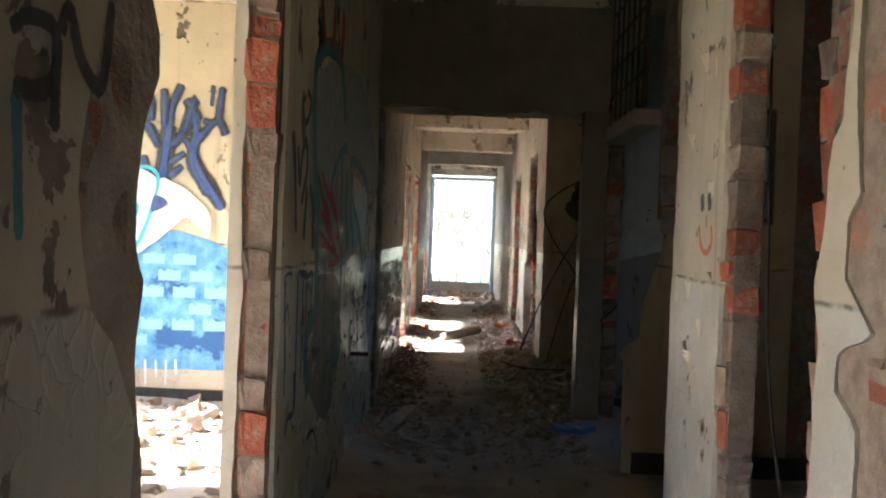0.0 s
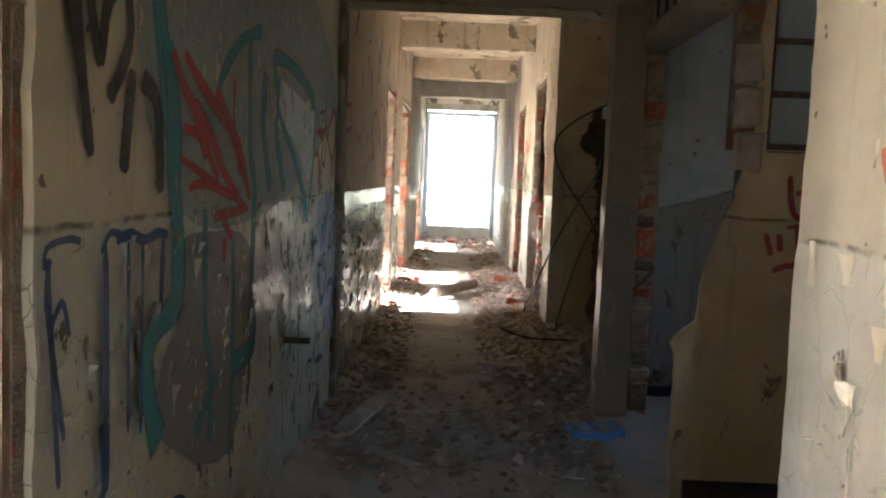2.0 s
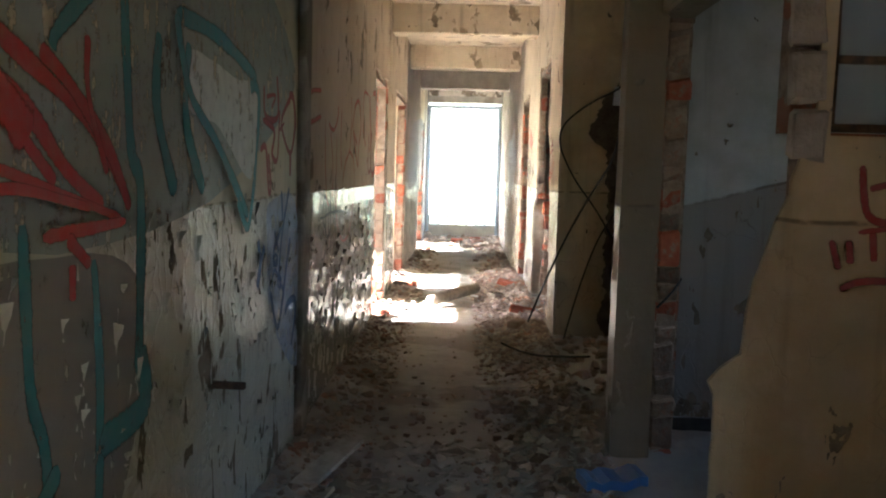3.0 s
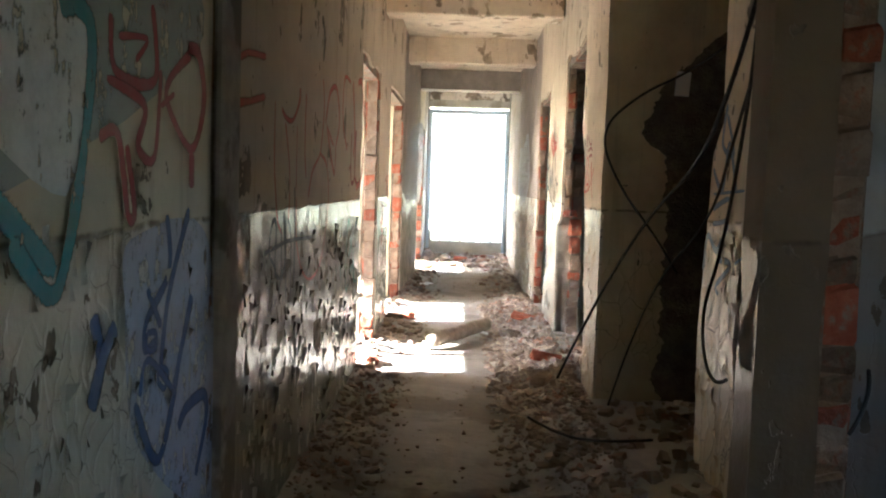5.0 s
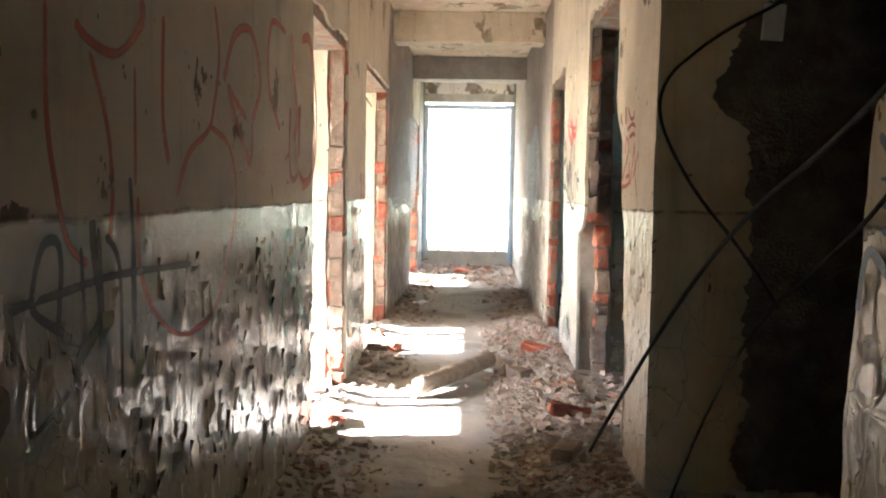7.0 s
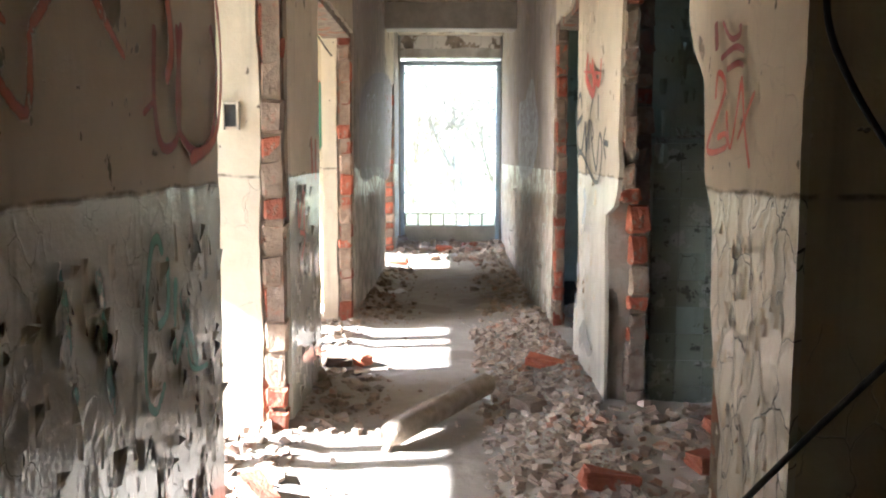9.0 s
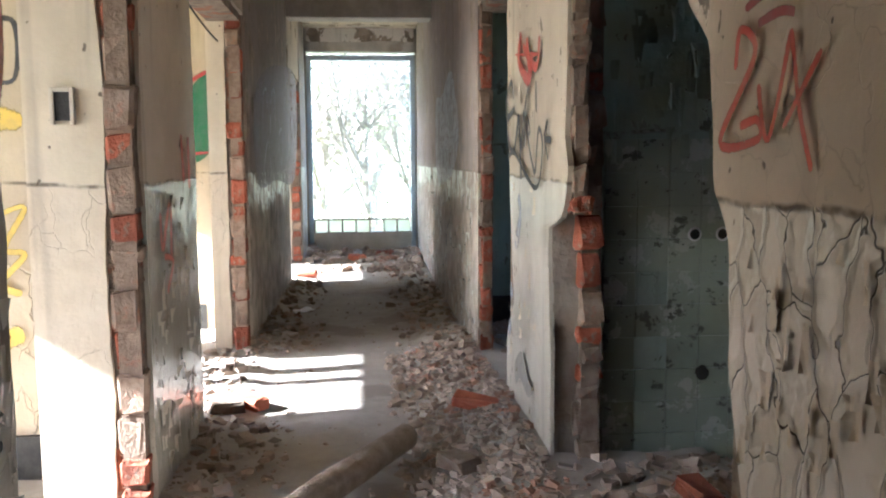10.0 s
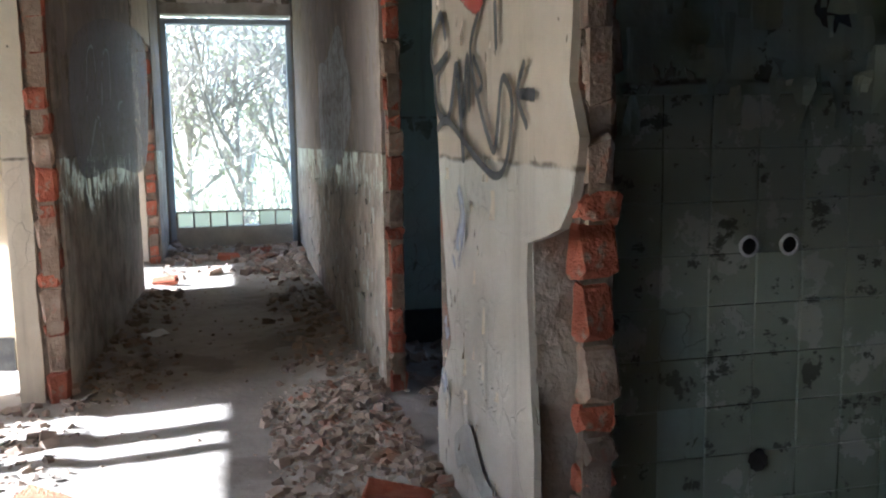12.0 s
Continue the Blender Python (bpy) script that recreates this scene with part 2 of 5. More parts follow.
def spray(name, c, worn=0.62, rough=0.6, soft=0.2):
    """Sprayed paint: thin and speckled at the edges of a stroke, flaked off in spots."""
    m, t, b = nodes_of(name, rough)
    v = tex(t)
    n = noise_of(t, v, 16.0, 6, 0.7)
    put(t, b.inputs["Base Color"], mix(t, step(t, n, 0.35, 0.65), c, tuple(0.75 * q + 0.05 for q in c)))
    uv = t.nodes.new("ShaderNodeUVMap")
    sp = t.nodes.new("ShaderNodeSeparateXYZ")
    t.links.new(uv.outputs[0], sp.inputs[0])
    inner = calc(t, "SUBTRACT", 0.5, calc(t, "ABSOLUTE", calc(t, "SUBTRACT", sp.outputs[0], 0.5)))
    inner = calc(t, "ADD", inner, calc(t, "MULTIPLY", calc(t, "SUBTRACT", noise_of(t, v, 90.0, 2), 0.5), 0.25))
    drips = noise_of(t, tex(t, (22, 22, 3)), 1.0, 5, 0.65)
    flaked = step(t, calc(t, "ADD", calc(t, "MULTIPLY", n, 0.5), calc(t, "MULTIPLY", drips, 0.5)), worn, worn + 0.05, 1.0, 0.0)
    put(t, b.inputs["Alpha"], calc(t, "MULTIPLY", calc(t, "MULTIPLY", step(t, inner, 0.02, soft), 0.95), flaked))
    bump(t, b, noise_of(t, v, 40.0, 3), 0.3, 0.004)
    return m


S_red, S_teal, S_navy = spray("spray_red", (0.45, 0.03, 0.035), 0.6), spray("spray_teal", (0.04, 0.24, 0.27), 0.58), spray("spray_navy", (0.02, 0.075, 0.20), 0.6)
S_black, S_wine, S_pink = spray("spray_black", (0.025, 0.025, 0.027)), spray("spray_dark_red", (0.30, 0.03, 0.035)), spray("spray_faded_red", (0.55, 0.12, 0.08), 0.57, soft=0.35)
S_green, S_red2, S_blue = spray("spray_green", (0.03, 0.22, 0.14), 0.56), spray("spray_orange_red", (0.55, 0.07, 0.035), 0.62, soft=0.2), spray("spray_pale_blue", (0.40, 0.42, 0.52), 0.51, soft=0.45)
S_greenworn, S_blue2, S_orange = spray("spray_faint_green", (0.10, 0.28, 0.22), 0.5, soft=0.5), spray("spray_blue", (0.14, 0.22, 0.34)), spray("spray_orange", (0.65, 0.14, 0.04))
S_slate, S_grey, S_lilac, S_pale = spray("slate_paint", (0.31, 0.34, 0.31), 0.53), spray("grey_paint", (0.25, 0.235, 0.215), 0.57), spray("lilac_paint", (0.38, 0.42, 0.51), 0.515), spray("chalky_paint", (0.60, 0.61, 0.57), 0.54)
S_yellow, S_white, S_cyan = spray("spray_yellow", (0.75, 0.55, 0.10)), spray("mural_white", (0.75, 0.78, 0.80), 0.7, soft=0.1), spray("mural_cyan", (0.06, 0.45, 0.53), 0.7)
S_deep, S_muralgreen = spray("mural_deep_blue", (0.025, 0.06, 0.22), 0.7), spray("mural_green", (0.02, 0.16, 0.07), 0.7)
S_plum, S_chalk = spray("plum_paint", (0.24, 0.19, 0.20), 0.52), spray("chalk_paint", (0.50, 0.50, 0.52), 0.5)
S_field = rough_mat("mural_blue", (0.07, 0.22, 0.42), (0.20, 0.40, 0.58), 7.0, bumps=0.4, extra=(0.04, 0.11, 0.26))

# ---- building helpers ----
def obj(name, bm, mat, parent=None, smooth=False):
    me = bpy.data.meshes.new(name)
    bm.normal_update()
    bm.to_mesh(me)
    bm.free()
    me.materials.append(mat)
    if smooth:
        me.polygons.foreach_set("use_smooth", [True] * len(me.polygons))
    ob = new(name, me)
    if parent:
        ob.parent = parent
    return ob


def part(name, bm, mat, parent, label=""):
    return tagged(obj(name, bm, mat, parent), label)


def box(bm, x0, x1, y0, y1, z0, z1):
    v = [bm.verts.new((x, y, z)) for x in (x0, x1) for y in (y0, y1) for z in (z0, z1)]
    for f in ((0, 1, 3, 2), (4, 6, 7, 5), (0, 4, 5, 1), (2, 3, 7, 6), (0, 2, 6, 4), (1, 5, 7, 3)):
        bm.faces.new([v[i] for i in f])
    return v


def boxes(name, mat, rows, parent=None, bevel=0.0):
    bm = bmesh.new()
    for r in rows:
        box(bm, *r)
    bmesh.ops.recalc_face_normals(bm, faces=bm.faces)
    if bevel:
        bmesh.ops.bevel(bm, geom=bm.edges[:], offset=bevel, segments=1, affect="EDGES")
    return obj(name, bm, mat, parent)


def structure(ob, label, category="wall"):
    return tagged(ob, label, category, kind="structure")


def sheet(name, axis, c, out, u0, u1, z0, z1, mat, parent, jag=(0.0, 0.0, 0.0), thick=0.02, wave=0.006, seed=0.0, step_=0.05, label="", near=None, far=None):
    """A coat of plaster on a wall. axis 'x': the wall's face lies at x = c and u runs along y; out: +1 or -1, the way it faces.
    jag: how ragged the broken ends are at u0, at u1 and at the top. near, far: the line of those ends, as pairs of height and u."""
    bm = bmesh.new()
    nz = max(2, int((z1 - z0) / step_))
    nu = max(1, int((u1 - u0) / step_))
    front, back = [], []

    def rag(z, k):
        return (noise.noise((k, z * 2.3, seed)) * 0.75 + noise.noise((k + 5, z * 9.0, seed)) * 0.4 + noise.noise((k + 9, z * 24.0, seed)) * 0.2)

    for i in range(nz + 1):
        z = z0 + (z1 - z0) * i / nz
        start = float(np.interp(z, [p[0] for p in near], [p[1] for p in near])) if near else u0
        stop = float(np.interp(z, [p[0] for p in far], [p[1] for p in far])) if far else u1
        a, b = start + jag[0] * rag(z, 1.3), stop + jag[1] * rag(z, 7.7)
        fr, br = [], []
        for j in range(nu + 1):
            u = a + (b - a) * j / nu
            zt = z + (jag[2] * rag(u, 3.1) if i == nz else jag[3] * rag(u, 4.4) if i == 0 and len(jag) > 3 else 0)
            d = wave * (noise.noise((u * 1.6, zt * 1.6, seed)) + 0.6 * noise.noise((u * 7, zt * 7, seed + 3)))
            p, q = c + out * d, c - out * thick
            fr.append(bm.verts.new((p, u, zt) if axis == "x" else (u, p, zt)))
            br.append(bm.verts.new((q, u, zt) if axis == "x" else (u, q, zt)))
        front.append(fr), back.append(br)
    for i in range(nz):
        for j in range(nu):
            bm.faces.new((front[i][j], front[i][j + 1], front[i + 1][j + 1], front[i + 1][j]))
        bm.faces.new((front[i][0], front[i + 1][0], back[i + 1][0], back[i][0]))
        bm.faces.new((front[i][nu], back[i][nu], back[i + 1][nu], front[i + 1][nu]))
    for j in range(nu):
        bm.faces.new((front[nz][j], front[nz][j + 1], back[nz][j + 1], back[nz][j]))
        bm.faces.new((front[0][j], back[0][j], back[0][j + 1], front[0][j + 1]))
    bmesh.ops.recalc_face_normals(bm, faces=bm.faces)
    return tagged(obj(name, bm, mat, parent), label)


def brick_mesh(sx, sy, sz, seed):
    r = random.Random(seed)
    bm = bmesh.new()
    box(bm, -sx / 2, sx / 2, -sy / 2, sy / 2, -sz / 2, sz / 2)
    bmesh.ops.recalc_face_normals(bm, faces=bm.faces)
    bmesh.ops.bevel(bm, geom=bm.edges[:], offset=0.012, segments=1, affect="EDGES")
    for v in bm.verts:
        v.co += Vector([r.uniform(-0.011, 0.011) for _ in range(3)])
    bm.normal_update()
    me = bpy.data.meshes.new("brick")
    bm.to_mesh(me)
    bm.free()
    return me


def jamb_bricks(parent, x0, x1, y0, y1, z0, z1, seed, red=0.6):
    """A broken jamb: a column of single bricks, some clean and red, some caked in mortar."""
    r = random.Random(seed)
    cx, cy, sx, sy = (x0 + x1) / 2, (y0 + y1) / 2, x1 - x0, y1 - y0
    kinds = {}
    for h in (0.07, 0.11, 0.15, 0.17):
        for k in range(2):
            for mt in (M_red, M_brown):
                me = brick_mesh(sx, sy, h, seed + k)
                me.materials.append(mt)
                kinds[h, k, mt.name] = me
    boxes("mortar", M_brown, [(x0 + 0.014, x1 - 0.012, y0 + 0.016, y1 - 0.016, z0, z1)], parent)
    z, was = z0, False
    while z < z1 - 0.05:
        h = r.choice((0.07, 0.11, 0.15, 0.17))
        isred = r.random() < (red * 0.55 if was else red * 1.2)
        was = isred
        ob = new("brick", kinds[h, r.randrange(2), (M_red if isred else M_brown).name])
        ob.parent = parent
        ob.location = (cx + r.uniform(-0.012, 0.006), cy + r.uniform(-0.018, 0.022), z + h / 2)
        ob.scale = (r.uniform(0.8, 1.05), r.uniform(0.8, 1.05), 1)
        ob.rotation_euler = (0, r.uniform(-0.03, 0.03), r.uniform(-0.06, 0.06))
        z += h + 0.016


# ---- the large structure ----
H, TOP, HALL_TOP = 3.40, 3.60, 3.60
XL, XR = -0.65, 1.02
XL_OUT = -1.08

# floor: trodden dust in the middle, heaped with rubble towards the walls
def heap(x, y):
    """Height of the dust and rubble over the slab."""
    n = noise.noise((x * 1.7, y * 1.1, 0.3)) * 0.5 + 0.5
    f = noise.noise((x * 6, y * 6, 2.0)) * 0.012 + noise.noise((x * 17, y * 17, 4.0)) * 0.006
    right = max(0.0, min(1.0, (x - 0.42) / 0.5)) * (0.07 + 0.10 * n) * max(0, min(1, (y - 6.2) / 1.0)) * max(0.25, min(1, (16.5 - y) / 2))
    left = max(0.0, min(1.0, (-0.28 - x) / 0.35)) * (0.03 + 0.07 * n) * max(0, min(1, (y - 2.5) / 1.5))
    if 10.9 < y < 12.3 or 13.3 < y < 15.3 or 18.9 < y < 20.7:
        left *= 0.25 if x > -0.45 else 0.5
    end = max(0.0, min(1, (y - 19.6) / 2.0)) * 0.10 * n
    if x > 1.8 or x < -1.5:
        right, left = right * 0.4, left * 0.5
    return max(0.0, f + right + left + end)


def floor_grid():
    bm = bmesh.new()
    xs = [-4.7 + 0.12 * i for i in range(28)] + [-1.3 + 0.045 * i for i in range(72)] + [1.98 + 0.15 * i for i in range(18)]
    ys = [-2.2 + 0.16 * i for i in range(26)] + [2.0 + 0.05 * i for i in range(250)] + [14.55 + 0.09 * i for i in range(84)]
    ys = [y for y in ys if y < 22.0] + [22.0]
    rows = [[bm.verts.new((x, y, heap(x, y))) for x in xs] for y in ys]
    for i in range(len(ys) - 1):
        for j in range(len(xs) - 1):
            bm.faces.new((rows[i][j], rows[i][j + 1], rows[i + 1][j + 1], rows[i + 1][j]))
    return obj("floor", bm, M_floor, smooth=True)


structure(floor_grid(), "dusty floor buried under fine debris", "floor")
M_ground = rough_mat("dry_grass_ground", (0.10, 0.12, 0.045), (0.24, 0.22, 0.12), 3.0)
structure(boxes("ground", M_ground, [(-400, 400, -400, 400, -0.9, -0.30)]), "dry grass ground outside the building", "ground")
structure(boxes("ceiling", M_ceil, [(-4.9, 5.0, -2.5, 7.05, HALL_TOP, HALL_TOP + 0.25), (-4.9, 5.0, 7.05, 22.6, H, H + 0.45)]), "peeling plaster ceiling", "ceiling")
for y in (12.55, 15.75, 18.95):
    structure(boxes("ceiling_beam", M_ceil if y < 18 else M_beam, [(XL, XR, y, y + 0.32, 3.07, H)], bevel=0.012), "plastered concrete beam under the ceiling", "beam")

# the wall between the corridor and the sunny rooms: stretches, doorways, heads
DOORS_L = [(1.75, 3.20, 2.95), (10.95, 12.25, 2.40), (13.35, 15.30, 2.45), (18.95, 20.75, 2.45)]
rows, y = [], -2.2
XO = {1.75: -0.87, 3.20: -0.84, 13.35: -0.92, 15.30: -0.92, 18.95: -0.92, 20.75: -0.92}
for a, b, h in DOORS_L:
    if y == 3.20:
        rows.append((-0.82, XL - 0.02, 3.20, 7.2, 0, TOP))
        y = 7.2
    if y == 12.25:
        rows.append((XL_OUT + 0.02, XL - 0.02, y, 12.76, 0, TOP))
        y = 12.76
    rows.append((XO.get(a, XL_OUT) + 0.02, XL - 0.02, y, a, 0, TOP))
    rows.append((XO.get(a, XL_OUT) + 0.02, XL - 0.02, a, b, h, TOP))
    y = b
rows.append((-0.90, XL - 0.02, y, 22.0, 0, TOP))
wall_left = structure(boxes("wall_left", M_core, rows), "thick brick wall with peeling two-tone plaster and graffiti")
edges = [-2.2] + [v for a, b, h in DOORS_L for v in (a, b)] + [22.0]
sheet("plaster", "x", XL, 1, -2.2, 1.52, 0, TOP, M_hall, wall_left, (0, 0.03, 0), seed=1, far=[(0.9, 1.76), (1.09, 1.78), (1.27, 1.646), (1.33, 1.54), (1.49, 1.48), (1.64, 1.481), (1.78, 1.54), (1.91, 1.568), (2.6, 1.6)], step_=0.035)
sheet("undercoat", "x", XL - 0.016, 1, 1.25, 1.79, 0, TOP, M_raw, wall_left, (0, 0.03, 0), thick=0.05, seed=8, wave=0.012, step_=0.03,
      far=[(0.95, 1.84), (1.07, 1.83), (1.19, 1.79), (1.38, 1.85), (1.45, 1.80), (1.58, 1.80), (1.73, 1.83), (1.83, 1.90), (1.92, 1.89), (2.0, 1.83)])
sheet("plaster", "x", XL, 1, 3.24, 7.05, 0, TOP, M_hall, wall_left, (0.03, 0, 0), seed=2)
sheet("plaster", "x", XL, 1, 7.30, 10.93, 0, H, M_left, wall_left, (0.03, 0.03, 0), seed=3)
sheet("plaster", "x", XL, 1, 12.29, 13.33, 0, H, M_left, wall_left, (0.03, 0.04, 0), seed=4)
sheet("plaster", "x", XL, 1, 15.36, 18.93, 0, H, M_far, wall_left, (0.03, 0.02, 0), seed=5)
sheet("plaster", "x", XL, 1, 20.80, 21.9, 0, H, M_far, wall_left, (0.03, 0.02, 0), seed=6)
for a, b, h in DOORS_L:
    sheet("plaster", "x", XL, 1, a, b, h + 0.06, H if a > 7 else TOP, M_hall if a < 7 else M_left, wall_left, (0, 0, 0, 0.06), seed=a)
    # far reveal: plaster on the room side, bare bricks at the corridor's corner
    sheet("reveal", "y", b - 0.02, -1, XO.get(b, XL_OUT), XL - 0.14, 0, h, M_reveal, wall_left, (0.0, 0.02, 0), seed=b)
    jamb_bricks(wall_left, XL - 0.125, XL - 0.012, b - 0.045, b + 0.06, 0.02, h, int(b * 10), 0.8 if b < 5 else 0.6 if b < 13 else 0.85)
    if a > 5:
        jamb_bricks(wall_left, XL - 0.125, XL - 0.012, a - 0.06, a + 0.03, 0.02, h, int(a * 10) + 3, 0.6)
# room side of that wall
for a, b in zip(edges[0::2], edges[1::2]):
    sheet("plaster", "x", -0.84 if a == 3.20 else -0.87 if b < 10 else (XL_OUT if a < 15 else -0.92), -1, a, (7.2 if a == 3.20 else 12.58 if a == 12.25 else b), 0, H, M_room, wall_left, (0.02, 0.02, 0), step_=0.2, seed=a + 40)

course = []
for k in range(4):
    me = brick_mesh(0.06, 0.23, 0.07, 200 + k)
    me.materials.append(M_red if k == 2 else M_darkmasonry if k % 2 else M_brown)
    course.append(me)
# the wall on the other side, thinner, broken open in many places
rows = [(XR + 0.02, XR + 0.13, -2.2, 2.45, 0, TOP), (XR + 0.02, XR + 0.11, 3.25, 4.02, 0, TOP), (XR + 0.02, XR + 0.11, 2.45, 3.25, 3.1, TOP),
        (XR + 0.02, XR + 0.11, 4.02, 5.6, 3.1, TOP), (XR + 0.02, XR + 0.22, 10.0, 10.6, 0, TOP), (XR + 0.02, XR + 0.22, 10.6, 12.50, 2.55, TOP),
        (XR + 0.02, XR + 0.22, 12.50, 13.58, 0, TOP), (XR + 0.02, XR + 0.085, 12.17, 12.50, 1.22, 2.55), (XR + 0.02, XR + 0.22, 13.58, 14.82, 2.45, TOP), (XR + 0.02, XR + 0.10, 14.82, 22.0, 0, TOP)]
wall_right = structure(boxes("wall_right", M_core, rows), "broken brick partition with flaking cream plaster")
sheet("plaster", "x", XR, -1, 2.15, 2.4, 0, TOP, M_right, wall_right, (0.035, 0.02, 0), seed=51, thick=0.03, step_=0.025,
      near=[(0.88, 2.16), (1.06, 2.14), (1.12, 2.28), (1.24, 2.27), (1.29, 2.08), (1.42, 2.25), (1.58, 2.25), (1.65, 2.19), (2.02, 2.23), (2.3, 2.24)],
      far=[(0.8, 2.427), (1.25, 2.403), (1.41, 2.446), (1.54, 2.404), (1.72, 2.376), (1.8, 2.36), (1.85, 2.306), (2.01, 2.28), (2.16, 2.27)])
sheet("rubble_core", "x", XR + 0.012, -1, -2.2, 2.33, 0, TOP, M_brown, wall_right, (0, 0.03, 0), seed=58, wave=0.012)
sheet("plaster", "x", XR, -1, 3.30, 4.02, 0, TOP, M_right, wall_right, (0.05, 0.02, 0), seed=52, thick=0.03)
sheet("plaster", "x", XR, -1, 9.92, 10.66, 0, H, M_plates, wall_right, (0.012, 0.03, 0), seed=53, step_=0.035, far=[(0.6, 10.44), (0.71, 10.51), (0.97, 10.594), (1.28, 10.609), (1.38, 10.70), (1.7, 10.73), (1.81, 10.86), (1.94, 10.93)])
sheet("plaster", "x", XR, -1, 12.49, 13.60, 0, 2.62, M_right, wall_right, (0.015, 0.015, 0), seed=54, step_=0.03,
      near=[(0.47, 12.433), (0.59, 12.432), (0.95, 12.474), (1.165, 12.486), (1.18, 12.265), (1.28, 12.158), (1.41, 12.11), (1.54, 12.184), (1.71, 12.162)],
      far=[(0.07, 13.566), (0.41, 13.591), (0.68, 13.36), (0.77, 13.38), (1.31, 13.495), (1.77, 13.585)])
sheet("plaster", "x", XR, -1, 12.3, 13.60, 2.62, H, M_right, wall_right, (0, 0.03, 0), seed=54)
jamb_bricks(wall_right, XR + 0.018, XR + 0.095, 12.13, 12.24, 1.22, 2.55, 67, 0.15)
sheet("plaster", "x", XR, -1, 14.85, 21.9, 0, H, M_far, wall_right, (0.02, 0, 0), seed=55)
sheet("plaster", "x", XR, -1, 10.66, 12.5, 2.62, H, M_right, wall_right, (0, 0, 0, 0.07), seed=56)
sheet("plaster", "x", XR, -1, 13.6, 14.85, 2.50, H, M_right, wall_right, (0, 0, 0, 0.06), seed=57)
jamb_bricks(wall_right, XR + 0.01, XR + 0.13, 3.19, 3.30, 0.02, 3.1, 61, 0.55)
jamb_bricks(wall_right, XR + 0.02, XR + 0.13, 2.38, 2.50, 0.02, 3.1, 62, 0.5)
jamb_bricks(wall_right, XR + 0.125, XR + 0.235, 12.42, 12.52, 0.02, 2.55, 63, 0.22)
sheet("rubble_core", "y", 12.47, -1, XR + 0.015, XR + 0.14, 0, 2.55, M_raw, wall_right, (0.0, 0.02, 0), thick=0.05, wave=0.03, seed=64, step_=0.03)
jamb_bricks(wall_right, XR + 0.012, XR + 0.10, 14.76, 14.85, 0.02, 2.45, 65, 0.9)

# courses of dark bricks laid bare beside the entrance
for k in range(32):
    for y in (1.72, 1.98, 2.24):
        b = new("brick", course[(k * 3 + int(y * 10)) % 4])
        b.parent = wall_right
        b.location = (XR + 0.052, y + (k % 2) * 0.12 - 0.08 + 0.02 * noise.noise((k, y, 3.0)), 0.06 + k * 0.085)
        b.rotation_euler = (0.02 * noise.noise((k * 2.1, y, 0)), 0, 0.12 * noise.noise((k * 1.7, y, 5)))

# the portal across the corridor
wall_portal = structure(boxes("wall_portal", M_core, [(XL, 1.36, 7.07, 7.28, 2.575, TOP)]), "lintel wall across the corridor, plaster coloured darker on its shaded side")
# the hall face takes the darker shade colour, the back face ordinary plaster
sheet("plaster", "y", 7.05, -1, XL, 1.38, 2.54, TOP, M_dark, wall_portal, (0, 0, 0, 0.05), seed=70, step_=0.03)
sheet("plaster", "y", 7.30, 1, XL, 1.38, 2.52, H, M_right, wall_portal, (0, 0, 0), seed=71)
post = structure(boxes("wall_post", M_core, [(1.02, 1.20, 6.88, 7.02, 0, 2.53), (1.20, 1.34, 6.98, 7.2, 0, 2.53)]), "plastered brick post coloured dark for shade, carrying the lintel", "post")
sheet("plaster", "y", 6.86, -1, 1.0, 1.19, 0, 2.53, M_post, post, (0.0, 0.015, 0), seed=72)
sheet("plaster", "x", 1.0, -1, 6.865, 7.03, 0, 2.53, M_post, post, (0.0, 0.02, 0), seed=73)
jamb_bricks(post, 1.21, 1.33, 6.93, 7.03, 0.02, 2.5, 66, 0.3)
# pilaster strip on the thick wall under the lintel
structure(boxes("wall_pilaster", M_conc, [(XL, XL + 0.035, 7.07, 7.27, 0, 2.53)], bevel=0.01), "raw concrete strip where a door frame was torn out", "pilaster")

# cross walls on the dim side
def cross(name, mat, x0, x1, y, z0, z1, label, seed, back=0.14, jag=0.0):
    w = structure(boxes(name, M_core, [(x0 + 0.02, x1, y + 0.02, y + back, z0, z1)]), label)
    sheet("plaster", "y", y, -1, x0, x1, z0, z1, mat, w, (jag, 0, 0), seed=seed)
    return w


wall_tag = structure(boxes("wall_tag", M_core, [(1.21, 5.0, 5.62, 5.74, 0, 0.8), (1.36, 5.0, 5.62, 5.74, 0.8, 1.1), (1.39, 5.0, 5.62, 5.74, 1.1, 1.66), (1.34, 1.48, 5.62, 5.74, 1.66, 2.40),
    (2.06, 5.0, 5.62, 5.74, 1.66, 2.40), (1.34, 5.0, 5.62, 5.74, 2.40, TOP)]), "dim cream cross wall with a red scrawl and a small window")
sheet("plaster", "y", 5.60, -1, 1.17, 2.2, 0, 1.65, M_pier, wall_tag, (0.04, 0, 0), seed=80, near=[(0.18, 1.13), (0.8, 1.11), (0.87, 1.22), (1.0, 1.24), (1.3, 1.31), (1.65, 1.4)])
sheet("plaster", "y", 5.60, -1, 1.44, 1.48, 1.65, 2.40, M_pier, wall_tag, (0.03, 0, 0), seed=80)
sheet("plaster", "y", 5.60, -1, 2.06, 2.2, 1.65, 2.40, M_pier, wall_tag, seed=80)
sheet("plaster", "y", 5.60, -1, 1.41, 2.2, 2.40, TOP, M_pier, wall_tag, (0.05, 0, 0), seed=80)
